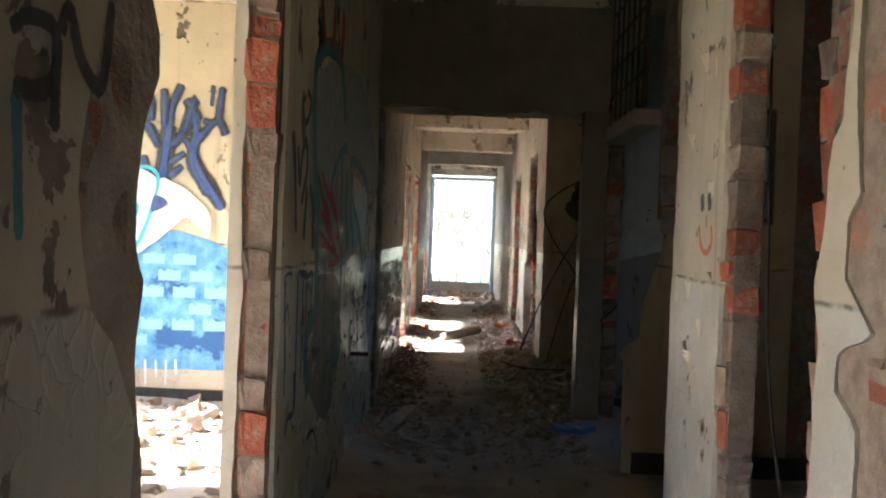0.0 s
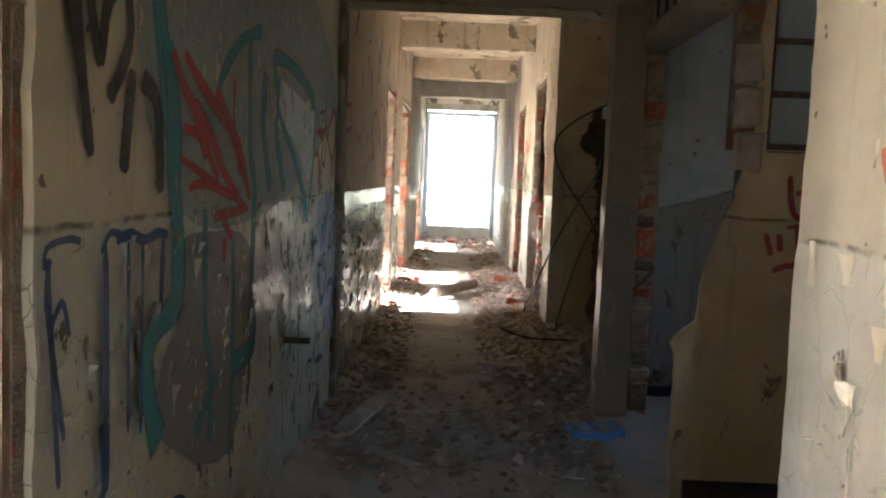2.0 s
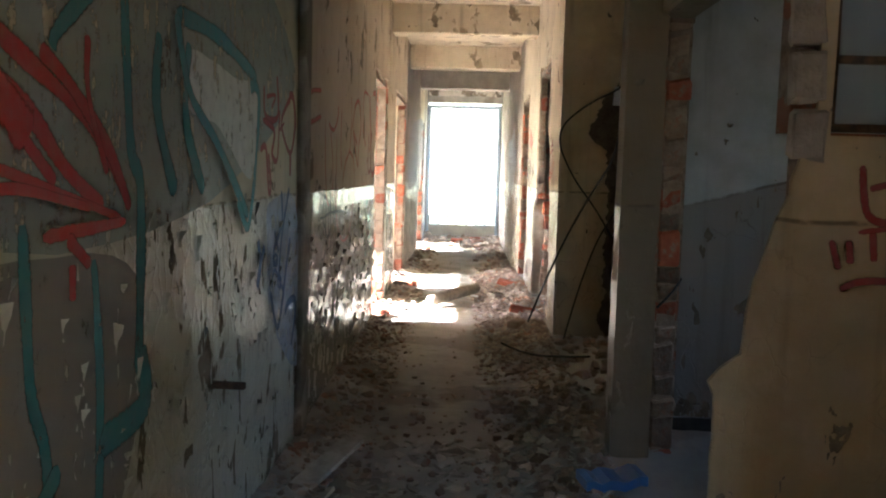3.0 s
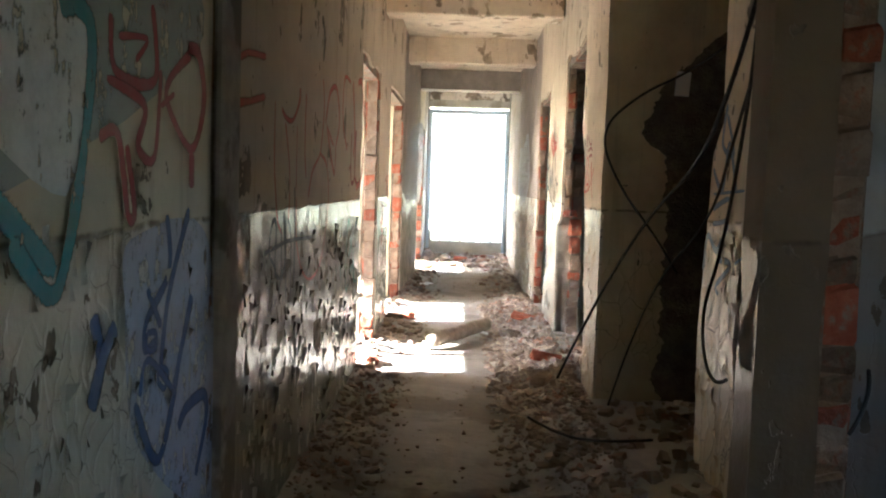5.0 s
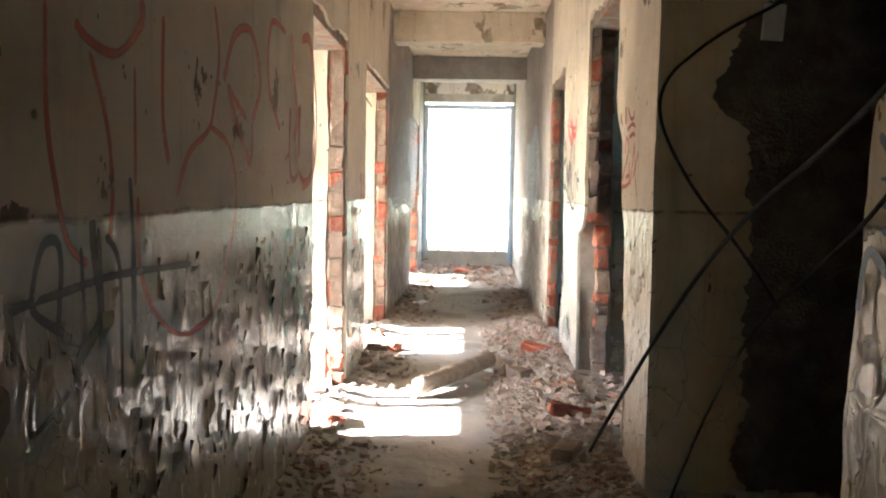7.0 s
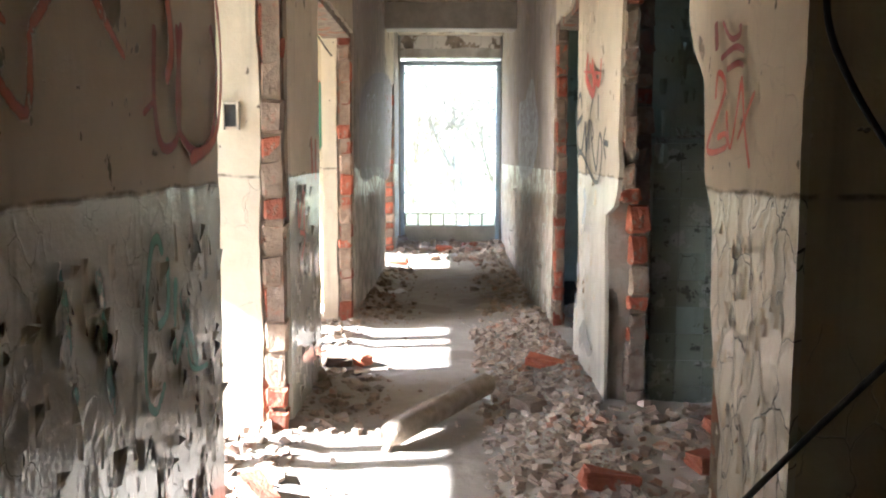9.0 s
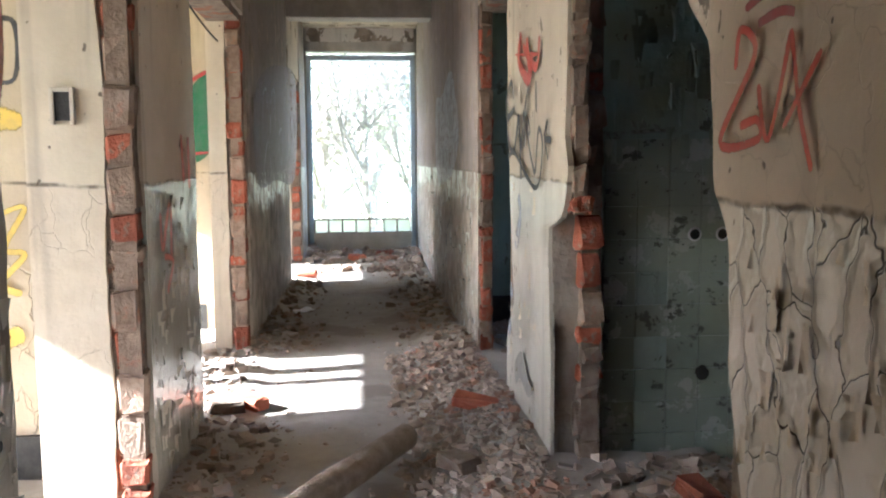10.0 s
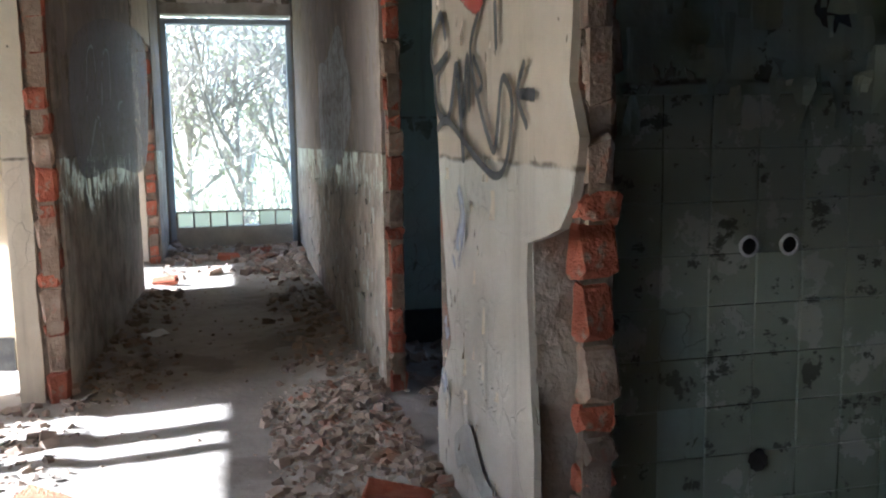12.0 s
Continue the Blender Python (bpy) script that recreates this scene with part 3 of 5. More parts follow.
cross("wall_grey", M_greywhite, 1.34, 5.0, 7.22, 0, TOP, "wall painted white above and grey below", 81)
cross("wall_pier", M_end, 1.25, 5.0, 9.93, 0, H, "dim plastered end of a wall", 82)
sheet("plaster", "y", 9.93, -1, 1.03, 1.26, 0, H, M_end, bpy.data.objects["wall_pier"], seed=82)
side = structure(boxes("wall_recess", M_darkmasonry, [(1.36, 1.48, 7.38, 8.45, 0, H)]), "flaking plaster side wall of a recess")
sheet("plaster", "x", 1.34, -1, 7.38, 8.70, 0, H, M_plates, side, (0.03, 0.03, 0), seed=83, step_=0.035,
      near=[(0.34, 8.046), (0.82, 8.14), (1.14, 8.094), (1.22, 7.92), (1.56, 7.98), (1.8, 8.04), (2.06, 8.0), (2.17, 7.97)], far=[(0.22, 8.664), (0.81, 8.692), (1.28, 8.636), (1.68, 8.614), (1.83, 8.45), (2.25, 8.474)])
wall_tiled = cross("wall_tiled", M_green, 1.24, 5.0, 12.56, 0, H, "green washroom wall with peeling paint over old tiles", 84)
cross("wall_green", M_green, 1.24, 5.0, 16.0, 0, H, "green painted wall of a far room", 85)
# unseen wall; its small openings are added to bring light into these rooms
structure(boxes("wall_outer_right", M_dark, [(5.0, 5.2, -2.5, 6.3, -0.3, TOP), (5.0, 5.2, 6.65, 10.9, -0.3, TOP), (5.0, 5.2, 10.9, 11.3, -0.3, 2.3), (5.0, 5.2, 10.9, 11.3, 3.0, TOP), (5.0, 5.2, 11.3, 14.5, -0.3, TOP), (5.0, 5.2, 15.0, 22.3, -0.3, TOP), (5.0, 5.2, 6.3, 6.65, -0.3, 1.1), (5.0, 5.2, 6.3, 6.65, 2.2, TOP), (5.0, 5.2, 14.5, 15.0, -0.3, 0.9), (5.0, 5.2, 14.5, 15.0, 3.0, TOP)]), "unseen outer wall of the dim rooms with openings added for light")
# out of view; the narrow doorway is added to brighten the hall
structure(boxes("wall_behind", M_dark, [(-4.9, XL, -2.45, -2.2, -0.3, TOP), (XR, 5.2, -2.45, -2.2, -0.3, TOP), (XL, 0.05, -2.45, -2.2, -0.3, TOP), (0.35, XR, -2.45, -2.2, -0.3, TOP), (0.05, 0.35, -2.45, -2.2, 2.1, TOP)]), "unseen plain wall with a narrow doorway added to let light in")

# sunny rooms: cross walls, and an outer wall with tall windows
def room_wall(name, y, label, seed, mat=None):
    w = structure(boxes(name, M_core, [(-4.6, XL_OUT if y < 15 else -0.93, y + 0.02, y + 0.18, 0, TOP)]), label)
    sheet("plaster", "y", y, -1, -4.6, XL_OUT if y < 15 else -0.93, 0, TOP, mat or M_room, w, seed=seed, step_=0.1, wave=0.002)
    sheet("plaster", "y", y + 0.20, 1, -4.6, XL_OUT, 0, TOP, M_room, w, seed=seed + 1, step_=0.2)
    structure(boxes("baseboard", M_black, [(-4.58, XL_OUT - 0.02, y - 0.035, y - 0.009, 0.0, 0.11 if y < 10 else 0.26)]), "black painted skirting band", "baseboard")
    return w


room_wall("wall_mural", 7.30, "cream room wall with a painted mural", 90)
room_wall("wall_room_b", 12.58, "cream room wall with yellow spray paint", 91)
room_wall("wall_room_c", 16.0, "cream room wall with a green and red mural", 92)

WIN_X = -4.6
# windows: (from, to, sill, head)
WINDOWS = [(-0.6, 0.4, 0.9, 2.95), (1.2, 1.72, 0.9, 2.95), (4.2, 6.4, 0.9, 2.95), (7.9, 9.4, 0.9, 2.95), (10.24, 11.78, 0.8, 3.10),
           (12.90, 14.33, 0.8, 3.10), (14.80, 15.70, 0.8, 3.15), (16.5, 17.5, 0.9, 2.95), (18.20, 19.80, 0.8, 3.10)]
BARS = {4: ((10.40, 0.04), (11.00, 0.12), (11.24, 0.10)), 5: ((13.56, 0.12), (13.84, 0.18)), 2: ((5.6, 0.1),)}
rows, y = [], -2.2
for a, b, s, h in WINDOWS:
    rows += [(WIN_X - 0.3, WIN_X, y, a, -0.3, TOP), (WIN_X - 0.3, WIN_X, a, b, -0.3, s), (WIN_X - 0.3, WIN_X, a, b, h, TOP)]
    y = b
rows.append((WIN_X - 0.3, WIN_X, y, 22.3, -0.3, TOP))
structure(boxes("wall_outer_left", M_room, rows), "outer wall of the sunny rooms with tall empty windows")
for i, (a, b, s, h) in enumerate(WINDOWS):
    if i not in BARS:
        continue
    w = new("window_%d" % (i + 2))
    structure(w, "tall empty window with bare wooden bars", "window")
    for yb, wide in BARS.get(i, ()):
        boxes("window_bar", M_white, [(WIN_X - 0.18, WIN_X - 0.10, yb, yb + wide, s, h)], w)

# the far end: a full-width opening over a low parapet of glass blocks
END = 22.0
wall_end = structure(boxes("wall_end", M_beam, [(XL_OUT, XR + 0.3, END, END + 0.25, -0.3, 0.33), (XL_OUT, XR + 0.3, END, END + 0.25, 3.06, TOP),
                                      (-4.9, XL + 0.02, END, END + 0.25, -0.3, TOP), (XR - 0.02, 5.2, END, END + 0.25, -0.3, TOP)]), "end wall round a wide empty window opening")

sheet("plaster", "y", END - 0.012, -1, XL + 0.03, XR - 0.03, 3.21, H, M_peeled, wall_end, (0, 0, 0, 0.03), thick=0.011, wave=0.003, seed=95)

# ---- painted marks ----
def ribbon(bm, pts, w, axis, c, out, lift):
    """A flat brush stroke through the points, rounded at its bends."""
    ps = [Vector(p) for p in pts]
    fine = []
    for i in range(len(ps) - 1):
        p0, p1, p2, p3 = ps[max(0, i - 1)], ps[i], ps[i + 1], ps[min(len(ps) - 1, i + 2)]
        for k in range(8):
            s = k / 8
            fine.append(0.5 * (2 * p1 + (p2 - p0) * s + (2 * p0 - 5 * p1 + 4 * p2 - p3) * s * s + (3 * p1 - p0 - 3 * p2 + p3) * s ** 3))
    fine.append(ps[-1])
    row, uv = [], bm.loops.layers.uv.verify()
    for i, p in enumerate(fine):
        d = fine[min(len(fine) - 1, i + 1)] - fine[max(0, i - 1)]
        d = Vector((-d.y, d.x)).normalized() if d.length > 1e-6 else Vector((1, 0))
        k = w * 0.62 * (0.85 + 0.35 * noise.noise((p.x * 5, p.y * 5, w * 90))) * (0.55 if i in (0, len(fine) - 1) else 1)
        pair = []
        for q in (p + d * k, p - d * k):
            h = c + out * lift
            pair.append(bm.verts.new((h, q.x, q.y) if axis == "x" else (q.x, h, q.y)))
        row.append(pair)
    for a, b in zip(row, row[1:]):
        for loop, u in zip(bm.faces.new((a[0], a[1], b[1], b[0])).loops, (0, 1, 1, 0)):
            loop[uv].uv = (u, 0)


def filled(bm, pts, axis, c, out, lift):
    """A painted field inside a wavering closed outline."""
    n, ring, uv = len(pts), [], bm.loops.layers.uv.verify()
    ps = [Vector(p) for p in pts]
    for i in range(n):
        p0, p1, p2, p3 = ps[i - 1], ps[i], ps[(i + 1) % n], ps[(i + 2) % n]
        for k in range(6):
            s = k / 6
            q = 0.5 * (2 * p1 + (p2 - p0) * s + (2 * p0 - 5 * p1 + 4 * p2 - p3) * s * s + (3 * p1 - p0 - 3 * p2 + p3) * s ** 3)
            q = q + Vector((noise.noise((q.x * 9, q.y * 9, 1)), noise.noise((q.x * 9, q.y * 9, 7)))) * 0.012
            ring.append(bm.verts.new((c + out * lift, q.x, q.y) if axis == "x" else (q.x, c + out * lift, q.y)))
    face = bm.faces.new(ring)
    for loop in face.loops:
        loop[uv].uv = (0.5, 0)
    bmesh.ops.triangulate(bm, faces=[face])


def graffiti(name, label, axis, c, out, mat, strokes, lift=0.013):
    """Each stroke: its width (0 for a filled field), then its points."""
    tag = new(name)
    for i, s in enumerate(strokes):
        bm = bmesh.new()
        if s[0]:
            ribbon(bm, s[1:], s[0], axis, c, out, lift + 0.0003 * i)
        else:
            filled(bm, s[1:], axis, c, out, lift + 0.0003 * i)
        part("stroke" if s[0] else "field", bm, mat, tag)
    return tagged(tag, label, "graffiti")


graffiti("grey_field", "dull grey-green painted field behind the graffiti letters", "x", -0.65, 1, S_slate, [[0, (3.80, 2.15), (5.28, 2.49), (6.25, 2.30), (6.92, 1.89), (5.49, 1.37), (3.98, 1.37)]], 0.0105)
graffiti("grey_field", "worn grey painted field under the teal letters", "x", -0.65, 1, S_grey, [[0, (4.02, 1.28), (4.77, 1.23), (4.87, 0.91), (4.57, 0.51), (3.89, 0.77), (3.90, 0.97), (4.05, 1.07)]], 0.0105)
graffiti("pale_field", "pale lilac paint smeared over the dado", "x", -0.65, 1, S_lilac, [[0, (6.39, 1.33), (6.93, 1.34), (7.07, 1.04), (7.07, 0.45), (6.45, 0.80), (6.36, 1.15)]], 0.0105)
graffiti("pale_field", "white paint patch inside the teal letter", "x", -0.65, 1, S_pale, [[0, (5.22, 1.84), (5.78, 1.82), (6.15, 1.78), (6.05, 1.44), (5.59, 1.62), (5.27, 1.66)]], 0.0125)
graffiti("teal_lettering", "large teal spray-paint letters with running drips", "x", -0.65, 1, S_teal, [[0.119, (3.89, 1.79), (3.95, 1.63), (3.96, 1.45), (4.00, 1.30), (4.00, 1.13), (3.83, 1.06), (3.77, 0.99), (3.80, 0.89), (3.87, 0.76)],
    [0.056, (4.93, 1.99), (4.62, 1.90), (4.41, 1.77), (4.37, 1.72)],
    [0.07, (4.75, 1.95), (4.79, 1.54), (4.86, 1.40), (4.84, 0.92)],
    [0.076, (5.00, 1.85), (4.98, 1.64), (5.13, 1.40)],
    [0.074, (5.26, 1.86), (5.23, 1.62), (5.41, 1.40)],
    [0.069, (5.14, 1.93), (5.57, 1.93), (6.08, 1.85), (6.02, 1.80)],
    [0.061, (5.14, 1.93), (5.27, 1.71), (5.59, 1.55), (6.00, 1.29)],
    [0.052, (4.24, 1.36), (4.26, 1.03), (4.32, 0.87), (4.34, 0.62)],
    [0.06, (4.38, 0.82), (4.18, 0.70)],
    [0.05, (4.56, 1.26), (4.59, 0.96), (4.57, 0.50)],
    [0.1, (4.84, 0.99), (4.87, 0.83), (4.59, 0.81)]], 0.013)
graffiti("teal_arch", "thin teal arch painted high on the wall", "x", -0.65, 1, S_teal, [[0.103, (3.95, 1.52), (3.78, 2.14), (4.04, 2.36), (4.58, 2.40), (4.85, 2.11)]], 0.0125)
graffiti("red_marks", "small red spray marks high on the wall", "x", -0.65, 1, S_red, [[0.091, (3.88, 2.54), (4.01, 2.36)],
    [0.107, (4.30, 2.66), (4.27, 2.40)],
    [0.124, (4.62, 2.68), (4.58, 2.40)]], 0.015)
graffiti("red_scribble", "bright red spray-paint scribble over teal letters", "x", -0.65, 1, S_red, [[0.052, (3.92, 1.77), (4.05, 1.67), (4.25, 1.59), (4.42, 1.47), (4.61, 1.38)],
    [0.049, (4.02, 1.78), (4.18, 1.71), (4.55, 1.57), (4.74, 1.41)],
    [0.038, (4.02, 1.58), (4.18, 1.56), (4.37, 1.44)],
    [0.026, (3.99, 1.50), (4.29, 1.44), (4.71, 1.35)],
    [0.027, (4.07, 1.42), (4.22, 1.43), (4.55, 1.38)],
    [0.054, (4.31, 1.71), (4.46, 1.64), (4.65, 1.51), (4.77, 1.37)],
    [0.037, (4.53, 1.77), (4.53, 1.64), (4.63, 1.46)],
    [0.103, (4.10, 1.65), (4.26, 1.53)],
    [0.035, (4.31, 1.33), (4.74, 1.34)],
    [0.05, (4.42, 1.32), (4.53, 1.25)],
    [0.045, (4.44, 1.26), (4.44, 1.18)]], 0.0175)
graffiti("blue_drips", "dark blue spray-paint lines running down the wall", "x", -0.65, 1, S_navy, [[0.029, (3.58, 1.31), (3.66, 1.32), (3.75, 1.30), (3.85, 1.31), (3.92, 1.30)],
    [0.03, (3.65, 1.30), (3.66, 0.86)],
    [0.031, (3.74, 1.30), (3.74, 0.83)],
    [0.033, (3.88, 1.30), (3.87, 1.11)]], 0.013)
graffiti("blue_drips", "dark blue hooked strokes near the floor", "x", -0.65, 1, S_navy, [[0.036, (3.36, 0.69), (3.40, 0.75), (3.52, 0.76), (3.51, 0.92)],
    [0.027, (3.27, 1.30), (3.26, 1.21), (3.33, 0.94)],
    [0.028, (3.87, 0.56), (4.06, 0.55), (4.22, 0.40)]], 0.013)
graffiti("blue_letters", "dark blue sprayed letters with long running drips", "x", -0.65, 1, S_navy, [[0.021, (3.25, 1.28), (3.26, 1.32), (3.35, 1.33), (3.40, 1.32)],
    [0.024, (3.26, 1.30), (3.28, 1.11), (3.31, 0.85)],
    [0.021, (3.50, 1.29), (3.55, 1.33), (3.64, 1.31)],
    [0.033, (3.52, 1.31), (3.54, 0.76)],
    [0.018, (3.35, 1.14), (3.32, 1.21), (3.27, 1.17)]], 0.013)
graffiti("black_letters", "black spray-paint letters on the hall wall", "x", -0.65, 1, S_black, [[0.061, (3.31, 1.88), (3.37, 1.75), (3.44, 1.49)],
    [0.052, (3.42, 1.84), (3.48, 1.69), (3.52, 1.81), (3.61, 1.87), (3.64, 1.75), (3.53, 1.61)],
    [0.066, (3.66, 1.69), (3.61, 1.46)],
    [0.069, (3.72, 1.68), (3.82, 1.62), (3.85, 1.41)]], 0.014)
graffiti("black_ring", "small black sprayed ring on the hall wall", "x", -0.65, 1, S_black, [[0.032, (3.56, 2.06), (3.48, 1.99), (3.59, 1.95), (3.69, 2.05), (3.59, 2.08)]], 0.015)
graffiti("black_tag", "thick black painted tag on the entrance wall", "x", -0.65, 1, S_black, [[0.038, (1.21, 1.77), (1.26, 1.80), (1.34, 1.80), (1.35, 1.74), (1.31, 1.70), (1.22, 1.69)],
    [0.045, (1.35, 1.80), (1.35, 1.64)],
    [0.042, (1.36, 1.80), (1.39, 1.84), (1.43, 1.78), (1.49, 1.74), (1.53, 1.76), (1.56, 1.90)]], 0.013)
graffiti("green_drip", "pale green drip of spray paint", "x", -0.65, 1, S_teal, [[0.031, (1.23, 1.69), (1.25, 1.47)]], 0.013)
graffiti("red_tag", "dark red spray-paint loops on the hall wall", "x", -0.65, 1, S_wine, [[0.038, (6.26, 1.83), (6.29, 1.71), (6.53, 1.72), (6.51, 1.90)],
    [0.036, (6.24, 1.69), (6.46, 1.65), (6.42, 1.55), (6.53, 1.53), (6.57, 1.75)],
    [0.032, (6.20, 1.56), (6.30, 1.57), (6.36, 1.39), (6.40, 1.40), (6.35, 1.55)],
    [0.041, (6.81, 1.83), (6.63, 1.73), (6.63, 1.66), (6.82, 1.56), (6.93, 1.70), (6.88, 1.83), (6.78, 1.84)],
    [0.022, (6.57, 1.66), (6.67, 1.70)],
    [0.05, (6.82, 1.55), (6.82, 1.45)],
    [0.021, (6.30, 1.79), (6.47, 1.81), (6.40, 1.75)]], 0.013)
graffiti("teal_stroke", "broad teal spray-paint stroke", "x", -0.65, 1, S_teal, [[0.056, (6.08, 1.82), (6.16, 1.77), (6.13, 1.55), (6.04, 1.30), (5.97, 1.25), (5.84, 1.36)]], 0.015)
graffiti("dark_heart", "small dark heart sprayed on the dado", "x", -0.65, 1, S_navy, [[0.059, (6.17, 1.18), (6.21, 1.07), (6.16, 0.98)],
    [0.06, (6.29, 1.14), (6.22, 1.08), (6.16, 0.98)]], 0.015)
graffiti("blue_tag", "blue spray-paint tag of loops and rings", "x", -0.65, 1, S_navy, [[0.036, (6.62, 1.38), (6.64, 1.23), (6.48, 1.12), (6.47, 1.05), (6.54, 1.06)],
    [0.042, (6.80, 1.39), (6.64, 1.17), (6.58, 0.98)],
    [0.028, (6.48, 1.20), (6.58, 1.09)],
    [0.021, (6.48, 1.09), (6.54, 1.08), (6.54, 1.04), (6.48, 1.05), (6.48, 1.09)],
    [0.024, (6.56, 0.99), (6.63, 0.96), (6.61, 0.92), (6.56, 0.95), (6.56, 0.99)],
    [0.045, (6.40, 0.93), (6.57, 0.74), (6.74, 1.00), (6.83, 1.14)],
    [0.028, (6.43, 0.94), (6.49, 1.02), (6.70, 0.88)],
    [0.045, (6.72, 0.78), (6.79, 0.82), (6.95, 0.82), (6.98, 0.74), (6.88, 0.59)]], 0.015)
graffiti("pink_lettering", "faded red looping letters on the corridor wall", "x", -0.65, 1, S_pink, [[0.026, (7.89, 1.80), (7.89, 1.57), (7.93, 1.41), (7.98, 1.30), (8.07, 1.25)],
    [0.037, (8.02, 1.78), (8.10, 1.75), (8.25, 1.75), (8.39, 1.84), (8.41, 1.91)],
    [0.028, (8.09, 1.73), (8.18, 1.57), (8.21, 1.43), (8.19, 1.30)],
    [0.035, (8.56, 1.90), (8.55, 1.63), (8.60, 1.49)],
    [0.022, (8.35, 1.73), (8.35, 1.43)],
    [0.032, (9.04, 2.03), (9.09, 1.87), (9.02, 1.68), (8.96, 1.61), (8.77, 1.53), (8.66, 1.40)]], 0.013)
graffiti("pink_lettering", "faded red oval letters on the corridor wall", "x", -0.65, 1, S_pink, [[0.024, (8.99, 1.63), (9.22, 1.57), (9.31, 1.39), (9.19, 1.15), (9.02, 1.01), (8.73, 0.98), (8.50, 1.07), (8.38, 1.22), (8.37, 1.40)],
    [0.048, (9.15, 1.80), (9.29, 1.98), (9.53, 2.03), (9.67, 1.85), (9.54, 1.69)],
    [0.034, (9.19, 1.79), (9.45, 1.69)],
    [0.041, (9.19, 1.79), (9.49, 1.53), (9.54, 1.69)],
    [0.042, (10.14, 2.14), (9.86, 2.13), (9.81, 1.87), (10.03, 1.69)],
    [0.074, (10.26, 2.16), (10.40, 1.80), (10.34, 1.66)],
    [0.061, (10.53, 2.18), (10.76, 2.19), (10.94, 1.85), (10.86, 1.53), (10.55, 1.44)]], 0.013)
graffiti("pink_letter", "faded red letter on the corridor wall", "x", -0.65, 1, S_pink, [[0.041, (7.71, 1.95), (7.42, 1.92), (7.24, 1.84), (7.28, 1.74), (7.72, 1.80)]], 0.013)
graffiti("black_scribble", "black spray-paint scribble across the dado", "x", -0.65, 1, S_black, [[0.024, (7.95, 1.11), (7.83, 1.17), (7.82, 1.22), (7.86, 1.30), (7.92, 1.31), (7.94, 1.25), (7.93, 1.10), (8.02, 1.06)],
    [0.023, (7.73, 1.19), (7.95, 1.20), (8.24, 1.21), (8.79, 1.19)],
    [0.044, (8.09, 1.35), (8.10, 1.27), (8.13, 1.12), (8.02, 1.04), (8.01, 0.98)],
    [0.032, (8.31, 1.45), (8.33, 1.25), (8.33, 0.97)],
    [0.02, (7.85, 1.08), (7.80, 0.97), (7.82, 0.93), (7.97, 0.98)],
    [0.022, (8.03, 1.29), (8.05, 1.08)],
    [0.023, (8.16, 1.31), (8.24, 1.22), (8.25, 0.91)],
    [0.028, (8.12, 1.33), (8.15, 0.96)]], 0.015)
graffiti("green_streaks", "faint green spray streaks on the dado", "x", -0.65, 1, S_greenworn, [[0.073, (9.63, 1.21), (9.68, 0.90)],
    [0.082, (9.82, 1.19), (9.88, 0.82)],
    [0.095, (10.42, 1.04), (10.57, 0.77)]], 0.013)
graffiti("green_tag", "green spray-paint tag on the dado", "x", -0.65, 1, S_green, [[0.036, (10.27, 1.17), (10.23, 1.22), (10.17, 1.18), (10.12, 1.00), (10.11, 0.81), (10.18, 0.74), (10.26, 0.80)],
    [0.039, (10.31, 1.16), (10.30, 1.01), (10.21, 0.97)],
    [0.05, (10.38, 1.09), (10.35, 0.85), (10.47, 0.93), (10.49, 1.01)],
    [0.027, (10.46, 0.88), (10.52, 0.78), (10.69, 0.75)]], 0.013)
graffiti("red_loops", "large red painted loops above the dado", "x", -0.65, 1, S_wine, [[0.039, (10.26, 1.81), (10.24, 1.62), (10.27, 1.50), (10.34, 1.47), (10.44, 1.51), (10.47, 1.64), (10.46, 1.84)],
    [0.042, (10.50, 1.85), (10.44, 1.57), (10.54, 1.48), (10.70, 1.47), (10.84, 1.56), (10.89, 1.76), (10.82, 1.89)],
    [0.019, (10.15, 1.56), (10.24, 1.60)]], 0.013)
graffiti("pink_tag", "faded pink tag on the plaster between doorways", "x", -0.65, 1, S_pink, [[0.07, (12.47, 1.23), (12.50, 1.08), (12.66, 1.27), (12.65, 1.02)],
    [0.045, (12.52, 1.04), (12.68, 1.00), (12.55, 0.88)],
    [0.071, (12.94, 1.57), (12.97, 1.34)],
    [0.077, (13.10, 1.56), (13.09, 1.31)]], 0.013)
graffiti("red_tag_letters", "red spray-paint letters on cracked cream plaster", "x", 1.02, -1, S_red2, [[0.023, (10.57, 1.63), (10.55, 1.71), (10.48, 1.65), (10.64, 1.48), (10.46, 1.48), (10.46, 1.52), (10.54, 1.51)],
    [0.024, (10.46, 1.59), (10.41, 1.48), (10.33, 1.68)],
    [0.02, (10.33, 1.68), (10.29, 1.53), (10.24, 1.42)],
    [0.019, (10.22, 1.63), (10.35, 1.50)]], 0.013)
graffiti("dark_red_marks", "dark red strokes above the red letters", "x", 1.02, -1, S_wine, [[0.024, (10.53, 1.75), (10.40, 1.77), (10.32, 1.75)],
    [0.02, (10.47, 1.71), (10.38, 1.72), (10.32, 1.71)],
    [0.04, (10.59, 1.87), (10.57, 1.78)],
    [0.023, (10.52, 1.86), (10.44, 1.80), (10.36, 1.80), (10.36, 1.83)]], 0.013)
